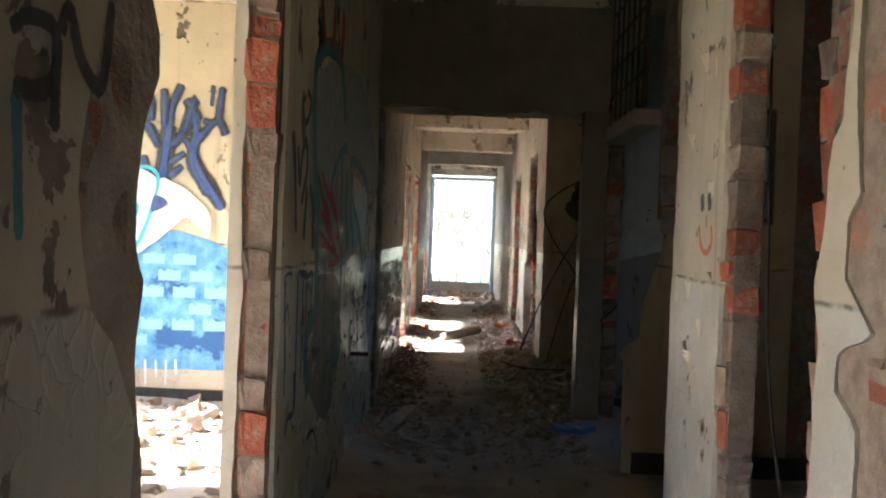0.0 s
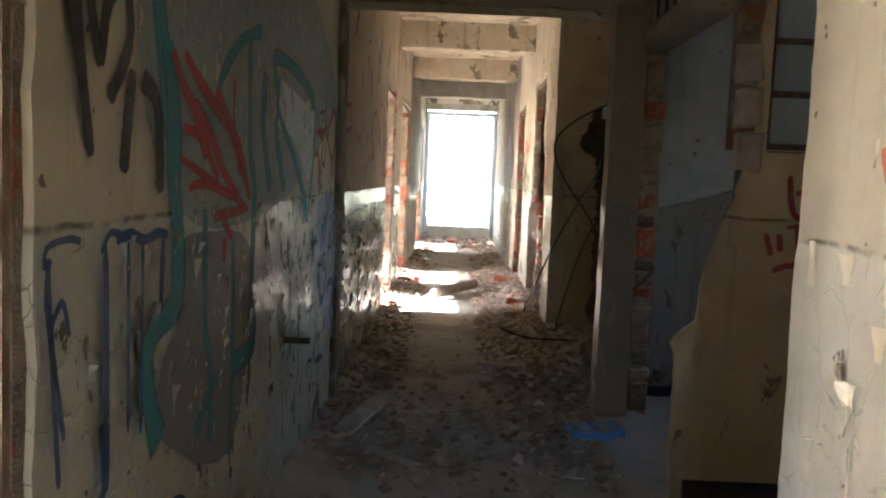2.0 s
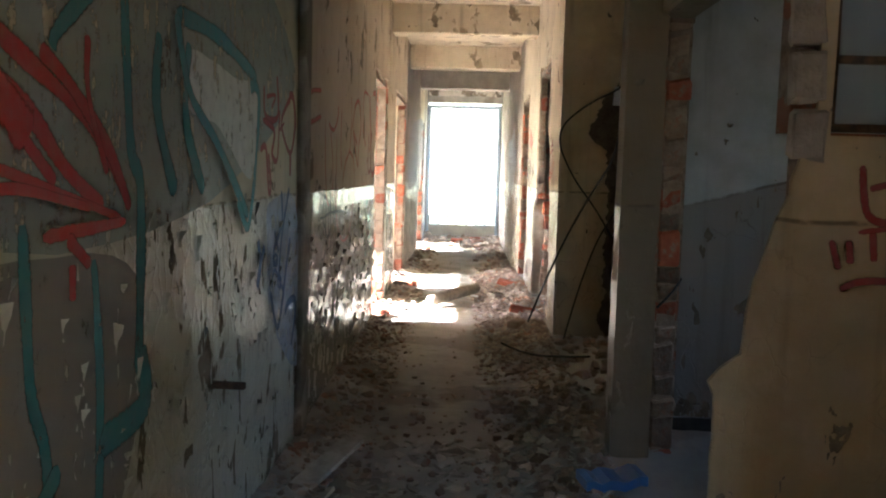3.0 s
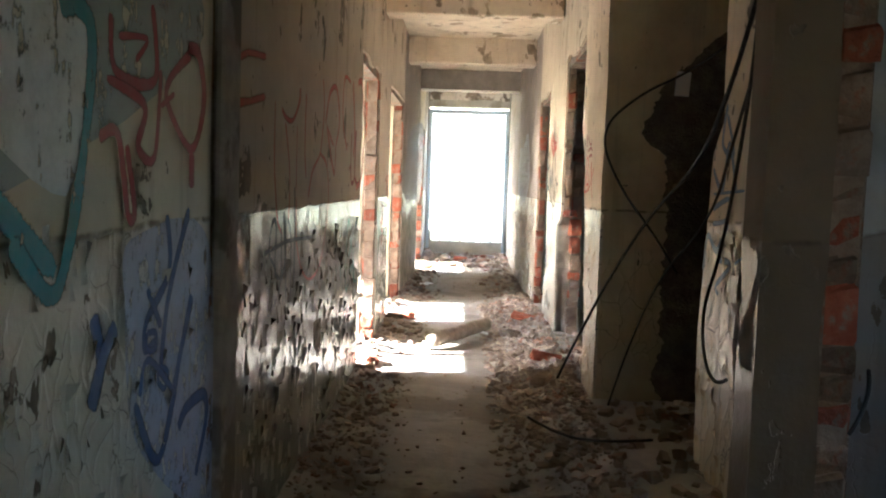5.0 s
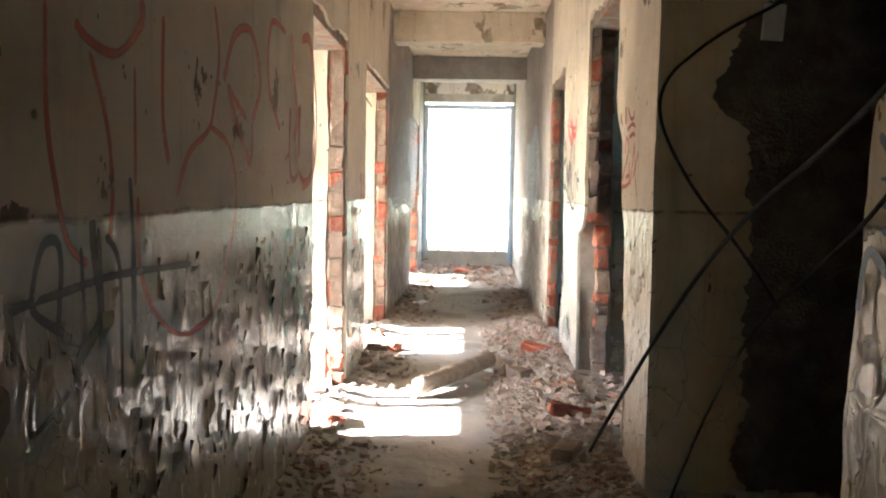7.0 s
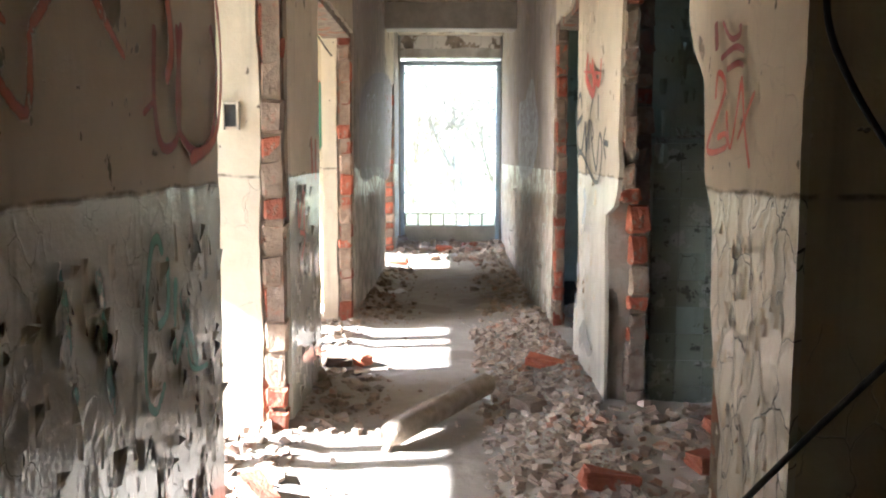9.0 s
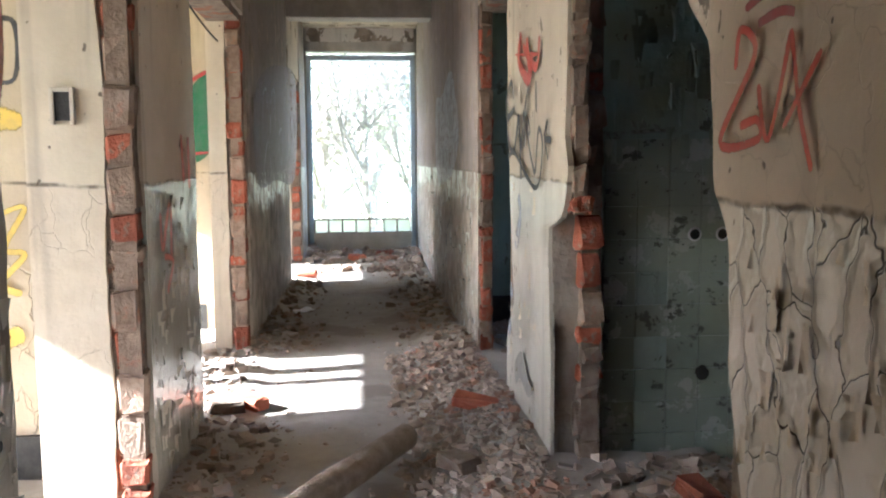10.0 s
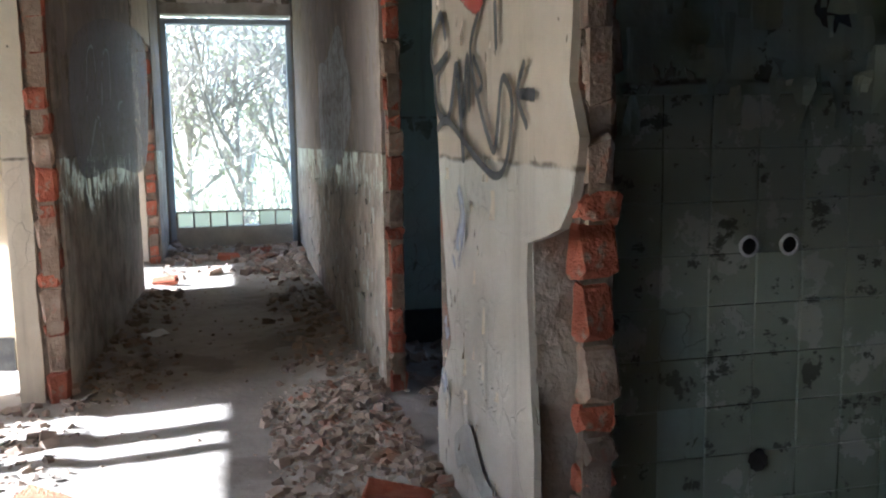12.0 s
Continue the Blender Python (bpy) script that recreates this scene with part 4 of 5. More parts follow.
graffiti("orange_tag", "orange-red scribble above the black letters", "x", 1.02, -1, S_red2, [[0.075, (13.10, 2.07), (13.16, 1.94), (12.90, 1.82), (12.81, 1.94)],
    [0.019, (13.27, 1.98), (12.64, 1.91)],
    [0.048, (12.64, 1.99), (12.72, 1.86), (13.05, 2.00)],
    [0.071, (12.95, 2.02), (12.86, 1.84)]], 0.013)
graffiti("black_lettering", "black looping letters with an arrow on cream plaster", "x", 1.02, -1, S_black, [[0.046, (13.31, 1.76), (13.39, 1.85), (13.54, 1.76), (13.50, 1.67), (13.28, 1.71)],
    [0.049, (13.50, 1.66), (13.46, 1.53), (13.29, 1.49), (13.16, 1.67)],
    [0.047, (13.16, 1.67), (13.09, 1.50), (13.02, 1.67), (13.00, 1.50)],
    [0.05, (13.13, 1.58), (13.08, 1.34)],
    [0.033, (12.88, 1.79), (12.98, 1.69), (12.89, 1.53), (12.80, 1.43), (12.72, 1.39), (12.66, 1.56), (12.61, 1.57), (12.56, 1.50), (12.61, 1.36), (12.72, 1.31), (12.93, 1.36), (13.29, 1.48), (13.47, 1.45)],
    [0.027, (12.95, 1.67), (12.85, 1.58), (12.93, 1.55)],
    [0.036, (12.71, 1.80), (12.70, 1.66)],
    [0.034, (12.51, 1.53), (12.37, 1.52)],
    [0.028, (12.45, 1.61), (12.51, 1.53), (12.43, 1.44)]], 0.013)
graffiti("blue_streak", "pale blue streak of paint on the plaster", "x", 1.02, -1, S_blue, [[0.117, (13.16, 1.26), (13.11, 1.15), (13.24, 0.98)],
    [0.124, (13.38, 0.77), (13.34, 0.70)],
    [0.114, (13.44, 0.56), (13.39, 0.49)]], 0.013)
graffiti("bare_patch", "bare grey patch where the plaster paint came off", "x", 1.02, -1, M_conc, [[0, (13.27, 0.35), (13.07, 0.46), (12.90, 0.35), (12.75, 0.34), (12.90, 0.27), (13.12, 0.31), (13.24, 0.24)]], 0.0095)
graffiti("blue_recess_tag", "blue spray-paint tag on the recess wall", "x", 1.34, -1, S_blue2, [[0.04, (8.36, 1.89), (8.40, 1.71), (8.23, 1.66), (8.35, 1.84)],
    [0.043, (8.53, 1.60), (8.37, 1.50), (8.30, 1.71), (8.17, 1.50)],
    [0.017, (8.05, 1.50), (8.51, 1.48)],
    [0.031, (8.50, 1.41), (8.26, 1.46), (8.28, 1.37), (8.49, 1.34)],
    [0.042, (8.61, 1.11), (8.56, 1.28), (8.40, 1.22), (8.25, 1.35)],
    [0.031, (8.39, 1.18), (8.19, 1.17), (8.38, 1.06), (8.34, 1.02)],
    [0.021, (8.13, 1.18), (7.99, 1.23)]], 0.013)
graffiti("red_scrawl", "dark red scrawl on the dim cross wall", "y", 5.6, -1, S_wine, [[0.028, (1.59, 1.55), (1.62, 1.38), (1.73, 1.37), (1.70, 1.55)],
    [0.025, (1.62, 1.47), (1.69, 1.49)],
    [0.027, (1.50, 1.29), (1.53, 1.19)],
    [0.027, (1.56, 1.29), (1.57, 1.21)],
    [0.026, (1.64, 1.32), (1.65, 1.22)],
    [0.026, (1.71, 1.34), (1.81, 1.27)],
    [0.022, (1.59, 1.32), (1.79, 1.35)],
    [0.028, (1.54, 1.12), (1.62, 1.15), (1.80, 1.15)],
    [0.027, (1.73, 1.06), (1.81, 1.07)]], 0.013)
graffiti("plum_field", "faded plum-coloured paint on the far corridor wall", "x", -0.65, 1, S_plum, [[0, (16.00, 2.08), (18.72, 2.49), (20.12, 2.36), (19.54, 1.24), (17.32, 1.25), (15.86, 1.27)]], 0.0105)
graffiti("white_scribble", "thin white scribbled loops on the plum paint", "x", -0.65, 1, S_chalk, [[0.03, (16.27, 1.69), (16.36, 1.99), (16.61, 2.06), (16.71, 1.80)],
    [0.03, (16.85, 1.67), (17.04, 2.05), (17.33, 2.09), (17.31, 1.75)],
    [0.03, (16.24, 1.35), (16.65, 1.61), (16.86, 1.34)],
    [0.03, (17.59, 1.53), (17.75, 1.74), (18.03, 1.73), (17.82, 1.38)],
    [0.03, (18.33, 1.98), (18.67, 2.35), (18.91, 2.02)]], 0.0135)
graffiti("pale_field", "ragged chalky white paint on the far wall", "x", 1.02, -1, S_chalk, [[0, (18.30, 2.03), (17.53, 2.08), (16.70, 2.25), (16.32, 2.03), (15.98, 1.75), (16.19, 1.46), (16.81, 1.27), (18.11, 1.25)]], 0.0105)
graffiti("smile_mouth", "orange smile painted on the plaster", "x", 1.02, -1, S_orange, [[0.024, (3.57, 1.58), (3.53, 1.50), (3.46, 1.47), (3.39, 1.51), (3.40, 1.58)], [0.02, (3.47, 1.62), (3.46, 1.57)]])
graffiti("smile_eyes", "two black painted oval marks on the plaster", "x", 1.02, -1, S_black, [[0.045, (3.54, 1.71), (3.525, 1.64)], [0.045, (3.445, 1.71), (3.425, 1.64)]])

# mural of blue branches over white letters, in the first sunny room
def patch(bm, x0, x1, z0, z1, y, ragged, seed):
    n = 24
    lo = [bm.verts.new((x0 + (x1 - x0) * i / n, y, z0 + ragged * noise.noise((i * 0.7, seed, 0)))) for i in range(n + 1)]
    hi = [bm.verts.new((x0 + (x1 - x0) * i / n, y, z1 + 3 * ragged * noise.noise((i * 0.25, seed, 5)))) for i in range(n + 1)]
    for i in range(n):
        bm.faces.new((lo[i], lo[i + 1], hi[i + 1], hi[i]))


bm = bmesh.new()
for r in range(6):
    for k in range(9):
        if (r * 5 + k * 3) % 7 in (0, 3):
            continue
        x = -4.4 + k * 0.27 + (r % 2) * 0.13
        if x > -1.95:
            continue
        patch(bm, x, x + 0.19, 0.47 + r * 0.14, 0.56 + r * 0.14, 7.2895, 0.008, r + k * 0.3)
tagged(obj("mural_bricks", bm, paint("mural_light_blue", (0.24, 0.44, 0.60))), "lighter blue dabs like bricks in the mural", "mural")
graffiti("mural_field", "blue painted field of brick pattern on the room wall", "y", 7.3, -1, S_field, [[0, (-4.55, 1.18), (-4.0, 1.20), (-3.53, 1.17), (-2.67, 1.30), (-2.46, 1.45), (-2.2, 1.42), (-1.72, 1.2), (-1.70, 0.79), (-1.72, 0.32), (-2.88, 0.28), (-4.0, 0.27), (-4.55, 0.27)]], 0.009)
graffiti("mural_drips", "white paint drips under the blue field", "y", 7.3, -1, S_white, [[0.021, (-3.22, 0.32), (-3.21, 0.15)],
    [0.022, (-3.11, 0.33), (-3.11, 0.22)],
    [0.021, (-3.00, 0.33), (-3.00, 0.11)],
    [0.022, (-2.90, 0.34), (-2.89, 0.21)],
    [0.022, (-2.79, 0.34), (-2.78, 0.14)],
    [0.021, (-2.69, 0.34), (-2.69, 0.22)],
    [0.022, (-2.60, 0.35), (-2.59, 0.13)],
    [0.022, (-2.51, 0.35), (-2.50, 0.20)],
    [0.021, (-2.42, 0.35), (-2.42, 0.14)],
    [0.022, (-2.34, 0.36), (-2.33, 0.23)]], 0.0095)
graffiti("mural_branch_outline", "black outline of the painted branches", "y", 7.3, -1, S_black, [[0.18, (-2.51, 1.85), (-2.47, 2.21), (-2.46, 2.35)],
    [0.099, (-2.46, 2.30), (-2.43, 2.52), (-2.36, 2.70)],
    [0.09, (-2.50, 2.34), (-2.50, 2.52), (-2.51, 2.66)],
    [0.1, (-2.54, 2.16), (-2.64, 2.34), (-2.80, 2.38)],
    [0.082, (-2.68, 2.33), (-2.72, 2.51)],
    [0.09, (-2.61, 2.38), (-2.62, 2.56), (-2.69, 2.69)],
    [0.094, (-2.45, 2.17), (-2.34, 2.28), (-2.26, 2.53), (-2.22, 2.58)],
    [0.09, (-2.45, 2.03), (-2.31, 2.12)],
    [0.089, (-2.44, 1.92), (-2.33, 2.01)],
    [0.104, (-2.18, 2.29), (-2.25, 2.13), (-2.24, 1.99), (-2.10, 1.77)],
    [0.081, (-2.25, 2.13), (-2.32, 2.24)],
    [0.063, (-2.09, 2.70), (-2.10, 2.52)],
    [0.082, (-2.17, 2.40), (-2.10, 2.38)],
    [0.091, (-2.67, 2.09), (-2.62, 1.91)],
    [0.226, (-2.98, 1.83), (-3.00, 2.32)],
    [0.1, (-3.02, 2.32), (-3.03, 2.68)],
    [0.086, (-3.01, 2.55), (-2.88, 2.65)],
    [0.109, (-3.20, 2.58), (-3.18, 2.36), (-3.04, 2.27)],
    [0.09, (-2.93, 2.35), (-2.84, 2.46)],
    [0.101, (-3.24, 2.00), (-3.05, 1.82)],
    [0.127, (-2.86, 2.21), (-2.83, 2.10)]], 0.0125)
graffiti("mural_branches", "blue painted bare branches on the room wall", "y", 7.3, -1, S_deep, [[0.085, (-2.51, 1.85), (-2.47, 2.21), (-2.46, 2.35)],
    [0.04, (-2.46, 2.30), (-2.43, 2.52), (-2.36, 2.70)],
    [0.034, (-2.50, 2.34), (-2.50, 2.52), (-2.51, 2.66)],
    [0.04, (-2.54, 2.16), (-2.64, 2.34), (-2.80, 2.38)],
    [0.031, (-2.68, 2.33), (-2.72, 2.51)],
    [0.035, (-2.61, 2.38), (-2.62, 2.56), (-2.69, 2.69)],
    [0.037, (-2.45, 2.17), (-2.34, 2.28), (-2.26, 2.53), (-2.22, 2.58)],
    [0.035, (-2.45, 2.03), (-2.31, 2.12)],
    [0.035, (-2.44, 1.92), (-2.33, 2.01)],
    [0.042, (-2.18, 2.29), (-2.25, 2.13), (-2.24, 1.99), (-2.10, 1.77)],
    [0.03, (-2.25, 2.13), (-2.32, 2.24)],
    [0.019, (-2.09, 2.70), (-2.10, 2.52)],
    [0.03, (-2.17, 2.40), (-2.10, 2.38)],
    [0.034, (-2.67, 2.09), (-2.62, 1.91)],
    [0.11, (-2.98, 1.83), (-3.00, 2.32)],
    [0.04, (-3.02, 2.32), (-3.03, 2.68)],
    [0.031, (-3.01, 2.55), (-2.88, 2.65)],
    [0.045, (-3.20, 2.58), (-3.18, 2.36), (-3.04, 2.27)],
    [0.035, (-2.93, 2.35), (-2.84, 2.46)],
    [0.04, (-3.24, 2.00), (-3.05, 1.82)],
    [0.055, (-2.86, 2.21), (-2.83, 2.10)]], 0.021)
graffiti("mural_branch_outline", "black outline of a second painted branch", "y", 7.3, -1, S_black, [[0.145, (-1.98, 1.65), (-2.23, 2.06), (-2.22, 2.30)],
    [0.102, (-2.22, 2.27), (-2.25, 2.44)],
    [0.101, (-2.21, 2.23), (-2.05, 2.40), (-1.97, 2.28)],
    [0.096, (-2.01, 2.69), (-2.04, 2.40)],
    [0.092, (-2.32, 2.58), (-2.20, 2.39)]], 0.0125)
graffiti("mural_branches", "blue painted branch beside the doorway reveal", "y", 7.3, -1, S_deep, [[0.063, (-1.98, 1.65), (-2.23, 2.06), (-2.22, 2.30)],
    [0.04, (-2.22, 2.27), (-2.25, 2.44)],
    [0.04, (-2.21, 2.23), (-2.05, 2.40), (-1.97, 2.28)],
    [0.037, (-2.01, 2.69), (-2.04, 2.40)],
    [0.035, (-2.32, 2.58), (-2.20, 2.39)]], 0.021)
graffiti("mural_letters", "swollen white painted letters in the mural", "y", 7.3, -1, S_white, [[0, (-2.89, 2.10), (-2.90, 2.02), (-2.96, 1.97), (-3.02, 1.97), (-3.07, 2.01), (-3.10, 2.09), (-3.08, 2.17), (-3.03, 2.22), (-2.96, 2.23), (-2.91, 2.18)],
    [0, (-2.53, 1.87), (-2.33, 1.83), (-2.09, 1.62), (-2.09, 1.41), (-2.18, 1.50), (-2.29, 1.57), (-2.49, 1.40), (-2.67, 1.27), (-2.74, 1.29), (-2.61, 1.48)],
    [0.181, (-2.98, 1.77), (-3.01, 1.29)],
    [0, (-2.88, 1.31), (-2.90, 1.47), (-2.85, 1.79), (-2.72, 1.96), (-2.58, 1.93), (-2.54, 1.80), (-2.63, 1.43), (-2.74, 1.27), (-2.83, 1.27)],
    [0.191, (-3.31, 1.86), (-3.20, 1.64), (-3.24, 1.18), (-3.12, 0.94), (-3.02, 0.94)]], 0.029)
graffiti("mural_letter_outline", "turquoise outline of the mural letters", "y", 7.3, -1, S_cyan, [[0.036, (-2.90, 1.31), (-2.90, 1.51), (-2.85, 1.79), (-2.72, 1.97), (-2.58, 1.97), (-2.53, 1.85), (-2.61, 1.53), (-2.72, 1.29), (-2.83, 1.27), (-2.90, 1.31)],
    [0.036, (-3.06, 1.24), (-3.09, 1.37), (-3.05, 1.78), (-2.96, 1.86), (-2.91, 1.78), (-2.95, 1.38), (-3.06, 1.24)],
    [0.032, (-2.81, 1.45), (-2.80, 1.63), (-2.71, 1.68), (-2.70, 1.59), (-2.77, 1.50)],
    [0.036, (-3.21, 1.77), (-3.10, 1.73), (-3.10, 1.55), (-3.15, 1.19), (-3.03, 1.05), (-3.02, 0.92), (-3.16, 0.89), (-3.28, 1.00)]], 0.033)
graffiti("mural_wedge", "dark blue wedge in the white mural letters", "y", 7.3, -1, S_deep, [[0, (-2.56, 1.75), (-2.44, 1.69), (-2.57, 1.61)]], 0.035)
graffiti("yellow_tag", "bright yellow spray-paint letters on the room wall", "y", 12.58, -1, S_yellow, [[0.118, (-1.44, 1.65), (-1.21, 1.61)],
    [0.033, (-1.33, 1.22), (-1.22, 1.25), (-1.31, 1.08), (-1.23, 1.05), (-1.33, 0.93), (-1.25, 0.88)],
    [0.097, (-1.45, 0.64), (-1.25, 0.71)]], 0.013)
graffiti("black_frame_tag", "black outlined red block on the room wall", "y", 12.58, -1, S_black, [[0.027, (-1.35, 2.02), (-1.22, 2.02), (-1.23, 1.79), (-1.36, 1.79)]], 0.016)
graffiti("green_mural", "dark green painted shape on the room wall", "y", 16.0, -1, S_muralgreen, [[0, (-1.32, 1.89), (-1.16, 2.04), (-1.04, 2.16), (-1.02, 1.96), (-1.04, 1.50), (-1.31, 1.43), (-1.33, 1.61)]], 0.013)
graffiti("green_mural_outline", "red outline round the green shape", "y", 16.0, -1, S_red, [[0.031, (-1.33, 1.85), (-1.22, 2.04), (-1.04, 2.16)],
    [0.032, (-1.33, 1.43), (-1.23, 1.49), (-1.04, 1.51)],
    [0.023, (-1.27, 2.16), (-1.24, 1.96)],
    [0.035, (-1.32, 1.32), (-1.27, 1.39)]], 0.018)
graffiti("green_mural_slit", "white slit in the green shape", "y", 16.0, -1, S_white, [[0.04, (-1.26, 1.77), (-1.18, 1.62)]], 0.018)


# ---- loose debris ----
def rock(bm, r, c, s, flat=1.0, spin=None):
    """One broken lump: a jittered box, six to eight faces."""
    m = Euler((r.uniform(-0.5, 0.5), r.uniform(-0.5, 0.5), r.uniform(0, 6.3))).to_matrix()
    sx, sy, sz = s * r.uniform(0.6, 1.3), s * r.uniform(0.5, 1.0), s * r.uniform(0.3, 0.8) * flat
    v = []
    for x in (-1, 1):
        for y in (-1, 1):
            for z in (-1, 1):
                p = Vector((x * sx * r.uniform(0.6, 1), y * sy * r.uniform(0.6, 1), z * sz * r.uniform(0.6, 1)))
                v.append(bm.verts.new(m @ p + c))
    for f in ((0, 1, 3, 2), (4, 6, 7, 5), (0, 4, 5, 1), (2, 3, 7, 6), (0, 2, 6, 4), (1, 5, 7, 3)):
        bm.faces.new([v[i] for i in f])


def scatter(name, mat, label, zones, seed, flat=1.0):
    """zones: how many, x from and to, y from and to, least and greatest size."""
    r = random.Random(seed)
    bm = bmesh.new()
    for n, x0, x1, y0, y1, s0, s1 in zones:
        for _ in range(n):
            k = r.random() ** 0.7
            x, y = x0 + (x1 - x0) * k, r.uniform(y0, y1)
            if -0.55 < x < 0.25 and (10.95 < y < 12.2 or 13.5 < y < 15.2 or 18.9 < y < 20.6) and r.random() < 0.9:
                continue
            s = s0 + (s1 - s0) * r.random() ** 2.5
            rock(bm, r, Vector((x, y, heap(x, y) + s * 0.25 * flat)), s, flat)
    return tagged(obj(name, bm, mat), label, "rubble", kind="stuff")


RIGHT_SIDE = [(2600, 0.38, 1.0, 9.0, 15.2, 0.004, 0.014), (1300, 0.35, 1.0, 6.4, 10.0, 0.006, 0.036), (2800, 0.35, 1.0, 10.0, 15.0, 0.008, 0.036), (500, 0.45, 1.0, 15.0, 21.8, 0.008, 0.045),
              (900, 1.0, 2.2, 10.7, 12.4, 0.01, 0.045), (300, 1.0, 1.9, 7.4, 9.9, 0.02, 0.06), (250, 1.1, 2.0, 13.7, 15.9, 0.02, 0.06)]
LEFT_SIDE = [(1200, -0.15, -0.7, 8.5, 16.0, 0.004, 0.014), (750, -0.2, -0.63, 6.0, 10.9, 0.006, 0.032), (450, -0.1, -0.95, 10.9, 13.4, 0.008, 0.05), (450, -0.15, -0.95, 13.3, 16.5, 0.008, 0.045), (350, -0.2, -0.62, 16.5, 21.8, 0.008, 0.045),
             (350, -1.1, -2.6, 3.0, 7.2, 0.02, 0.08)]
MIDDLE = [(380, -0.6, 1.0, 5.6, 8.2, 0.008, 0.035), (500, -0.5, 0.8, 8.2, 21.0, 0.004, 0.018), (450, -0.6, 1.0, 19.8, 21.9, 0.015, 0.08), (250, -0.6, 1.0, 2.0, 6.0, 0.006, 0.03)]
scatter("brick_rubble", M_rubble, "heaps of broken brick and mortar along the walls", RIGHT_SIDE + LEFT_SIDE + MIDDLE, 5)
scatter("plaster_chips", M_chip, "pale plaster chips strewn over the floor", [(n // 5, a, b, c, d, e, f * 0.9) for n, a, b, c, d, e, f in RIGHT_SIDE + LEFT_SIDE + MIDDLE], 6, 0.28)
scatter("hall_chips", M_chip, "bluish plaster shards on the floor under the lintel", [(450, -0.55, 1.0, 5.9, 7.2, 0.015, 0.07)], 8, 0.2)

# loose bricks
loose = brick_mesh(0.24, 0.115, 0.07, 3)
loose.materials.append(M_red)
loose_b = brick_mesh(0.2, 0.115, 0.07, 5)
loose_b.materials.append(M_brown)
r = random.Random(12)
SPOTS = [(-0.58, 13.62), (-0.48, 13.75), (0.62, 12.5), (0.80, 13.3), (-0.60, 11.25), (0.85, 11.3),
         (0.1, 20.9), (-0.2, 21.2), (0.5, 21.3), (0.7, 21.0), (0.3, 21.5), (-0.5, 19.3), (0.75, 10.5), (-0.05, 19.9), (1.3, 11.5), (1.5, 11.9)]
for x, y in SPOTS:
    b = new("loose_brick", loose if r.random() < 0.4 else loose_b)
    b.matrix_world = pose(x, y, heap(x, y) + 0.035, r.uniform(-14, 14), r.uniform(-14, 14), r.uniform(0, 180))
    tagged(b, "broken dusty brick lying in the rubble", "brick", "loose bricks")

# the fallen post
bm = bmesh.new()
ring_n, seg = 14, 16
rings = []
for i in range(seg + 1):
    s = i / seg
    rings.append([bm.verts.new((Vector((0, s * 0.95, 0)) + (0.068 - 0.005 * s) * (1 + 0.10 * noise.noise((math.cos(k * 0.45) * 2, s * 5, math.sin(k * 0.45) * 2))) * (0.8 if i == 0 else 1)
                  * Vector((math.cos(2 * math.pi * k / ring_n), 0, math.sin(2 * math.pi * k / ring_n))))) for k in range(ring_n)])
for a, b in zip(rings, rings[1:]):
    for k in range(ring_n):
        bm.faces.new((a[k], a[(k + 1) % ring_n], b[(k + 1) % ring_n], b[k]))
bm.faces.new(rings[0]), bm.faces.new(rings[-1])
bmesh.ops.recalc_face_normals(bm, faces=bm.faces)
log = obj("fallen_post", bm, rough_mat("dusty_timber", (0.24, 0.19, 0.14), (0.40, 0.33, 0.26), 12.0, bumps=0.8, dist=0.02), smooth=True)
log.matrix_world = pose(-0.12, 11.96, 0.085, 3, 0, -33)
tagged(log, "dusty round timber post lying across the floor", "timber")

# boards, bag, paper
def slab(name, mat, label, category, size, at, bend=0.0):
    bm = bmesh.new()
    n = 8
    top, low = [], []
    for i in range(n + 1):
        x = (i / n - 0.5) * size[0]
        z = bend * noise.noise((i * 0.8, size[0], 0))
        w = size[1] / 2 * (1 + 0.12 * noise.noise((i * 1.3, 4, size[1])))
        top.append([bm.verts.new((x, -w, z + size[2])), bm.verts.new((x, w, z + size[2] + bend * 0.3))])
        low.append([bm.verts.new((x, -w, z)), bm.verts.new((x, w, z + bend * 0.3))])
    for i in range(n):
        bm.faces.new((top[i][0], top[i + 1][0], top[i + 1][1], top[i][1]))
        bm.faces.new((low[i][0], low[i][1], low[i + 1][1], low[i + 1][0]))
        bm.faces.new((top[i][0], low[i][0], low[i + 1][0], top[i + 1][0]))
        bm.faces.new((top[i][1], top[i + 1][1], low[i + 1][1], low[i][1]))
    for i in (0, n):
        bm.faces.new((top[i][0], top[i][1], low[i][1], low[i][0]))
    bmesh.ops.recalc_face_normals(bm, faces=bm.faces)
    ob = obj(name, bm, mat)
    ob.matrix_world = at
    return tagged(ob, label, category)


M_board = rough_mat("grey_board", (0.30, 0.27, 0.23), (0.48, 0.44, 0.39), 11.0)
slab("board", M_board, "weathered grey board lying against the wall", "board", (0.75, 0.11, 0.022), pose(-0.42, 6.55, heap(-0.42, 6.55) + 0.02, 4, -6, 72))
slab("board", M_board, "thin grey lath on the debris", "board", (0.55, 0.05, 0.015), pose(-0.2, 6.1, heap(-0.2, 6.1) + 0.01, 0, 3, 130))
slab("board", M_board, "grey lath half buried in rubble", "board", (0.6, 0.05, 0.02), pose(0.6, 8.3, heap(0.6, 8.3) + 0.01, 5, 4, 25))
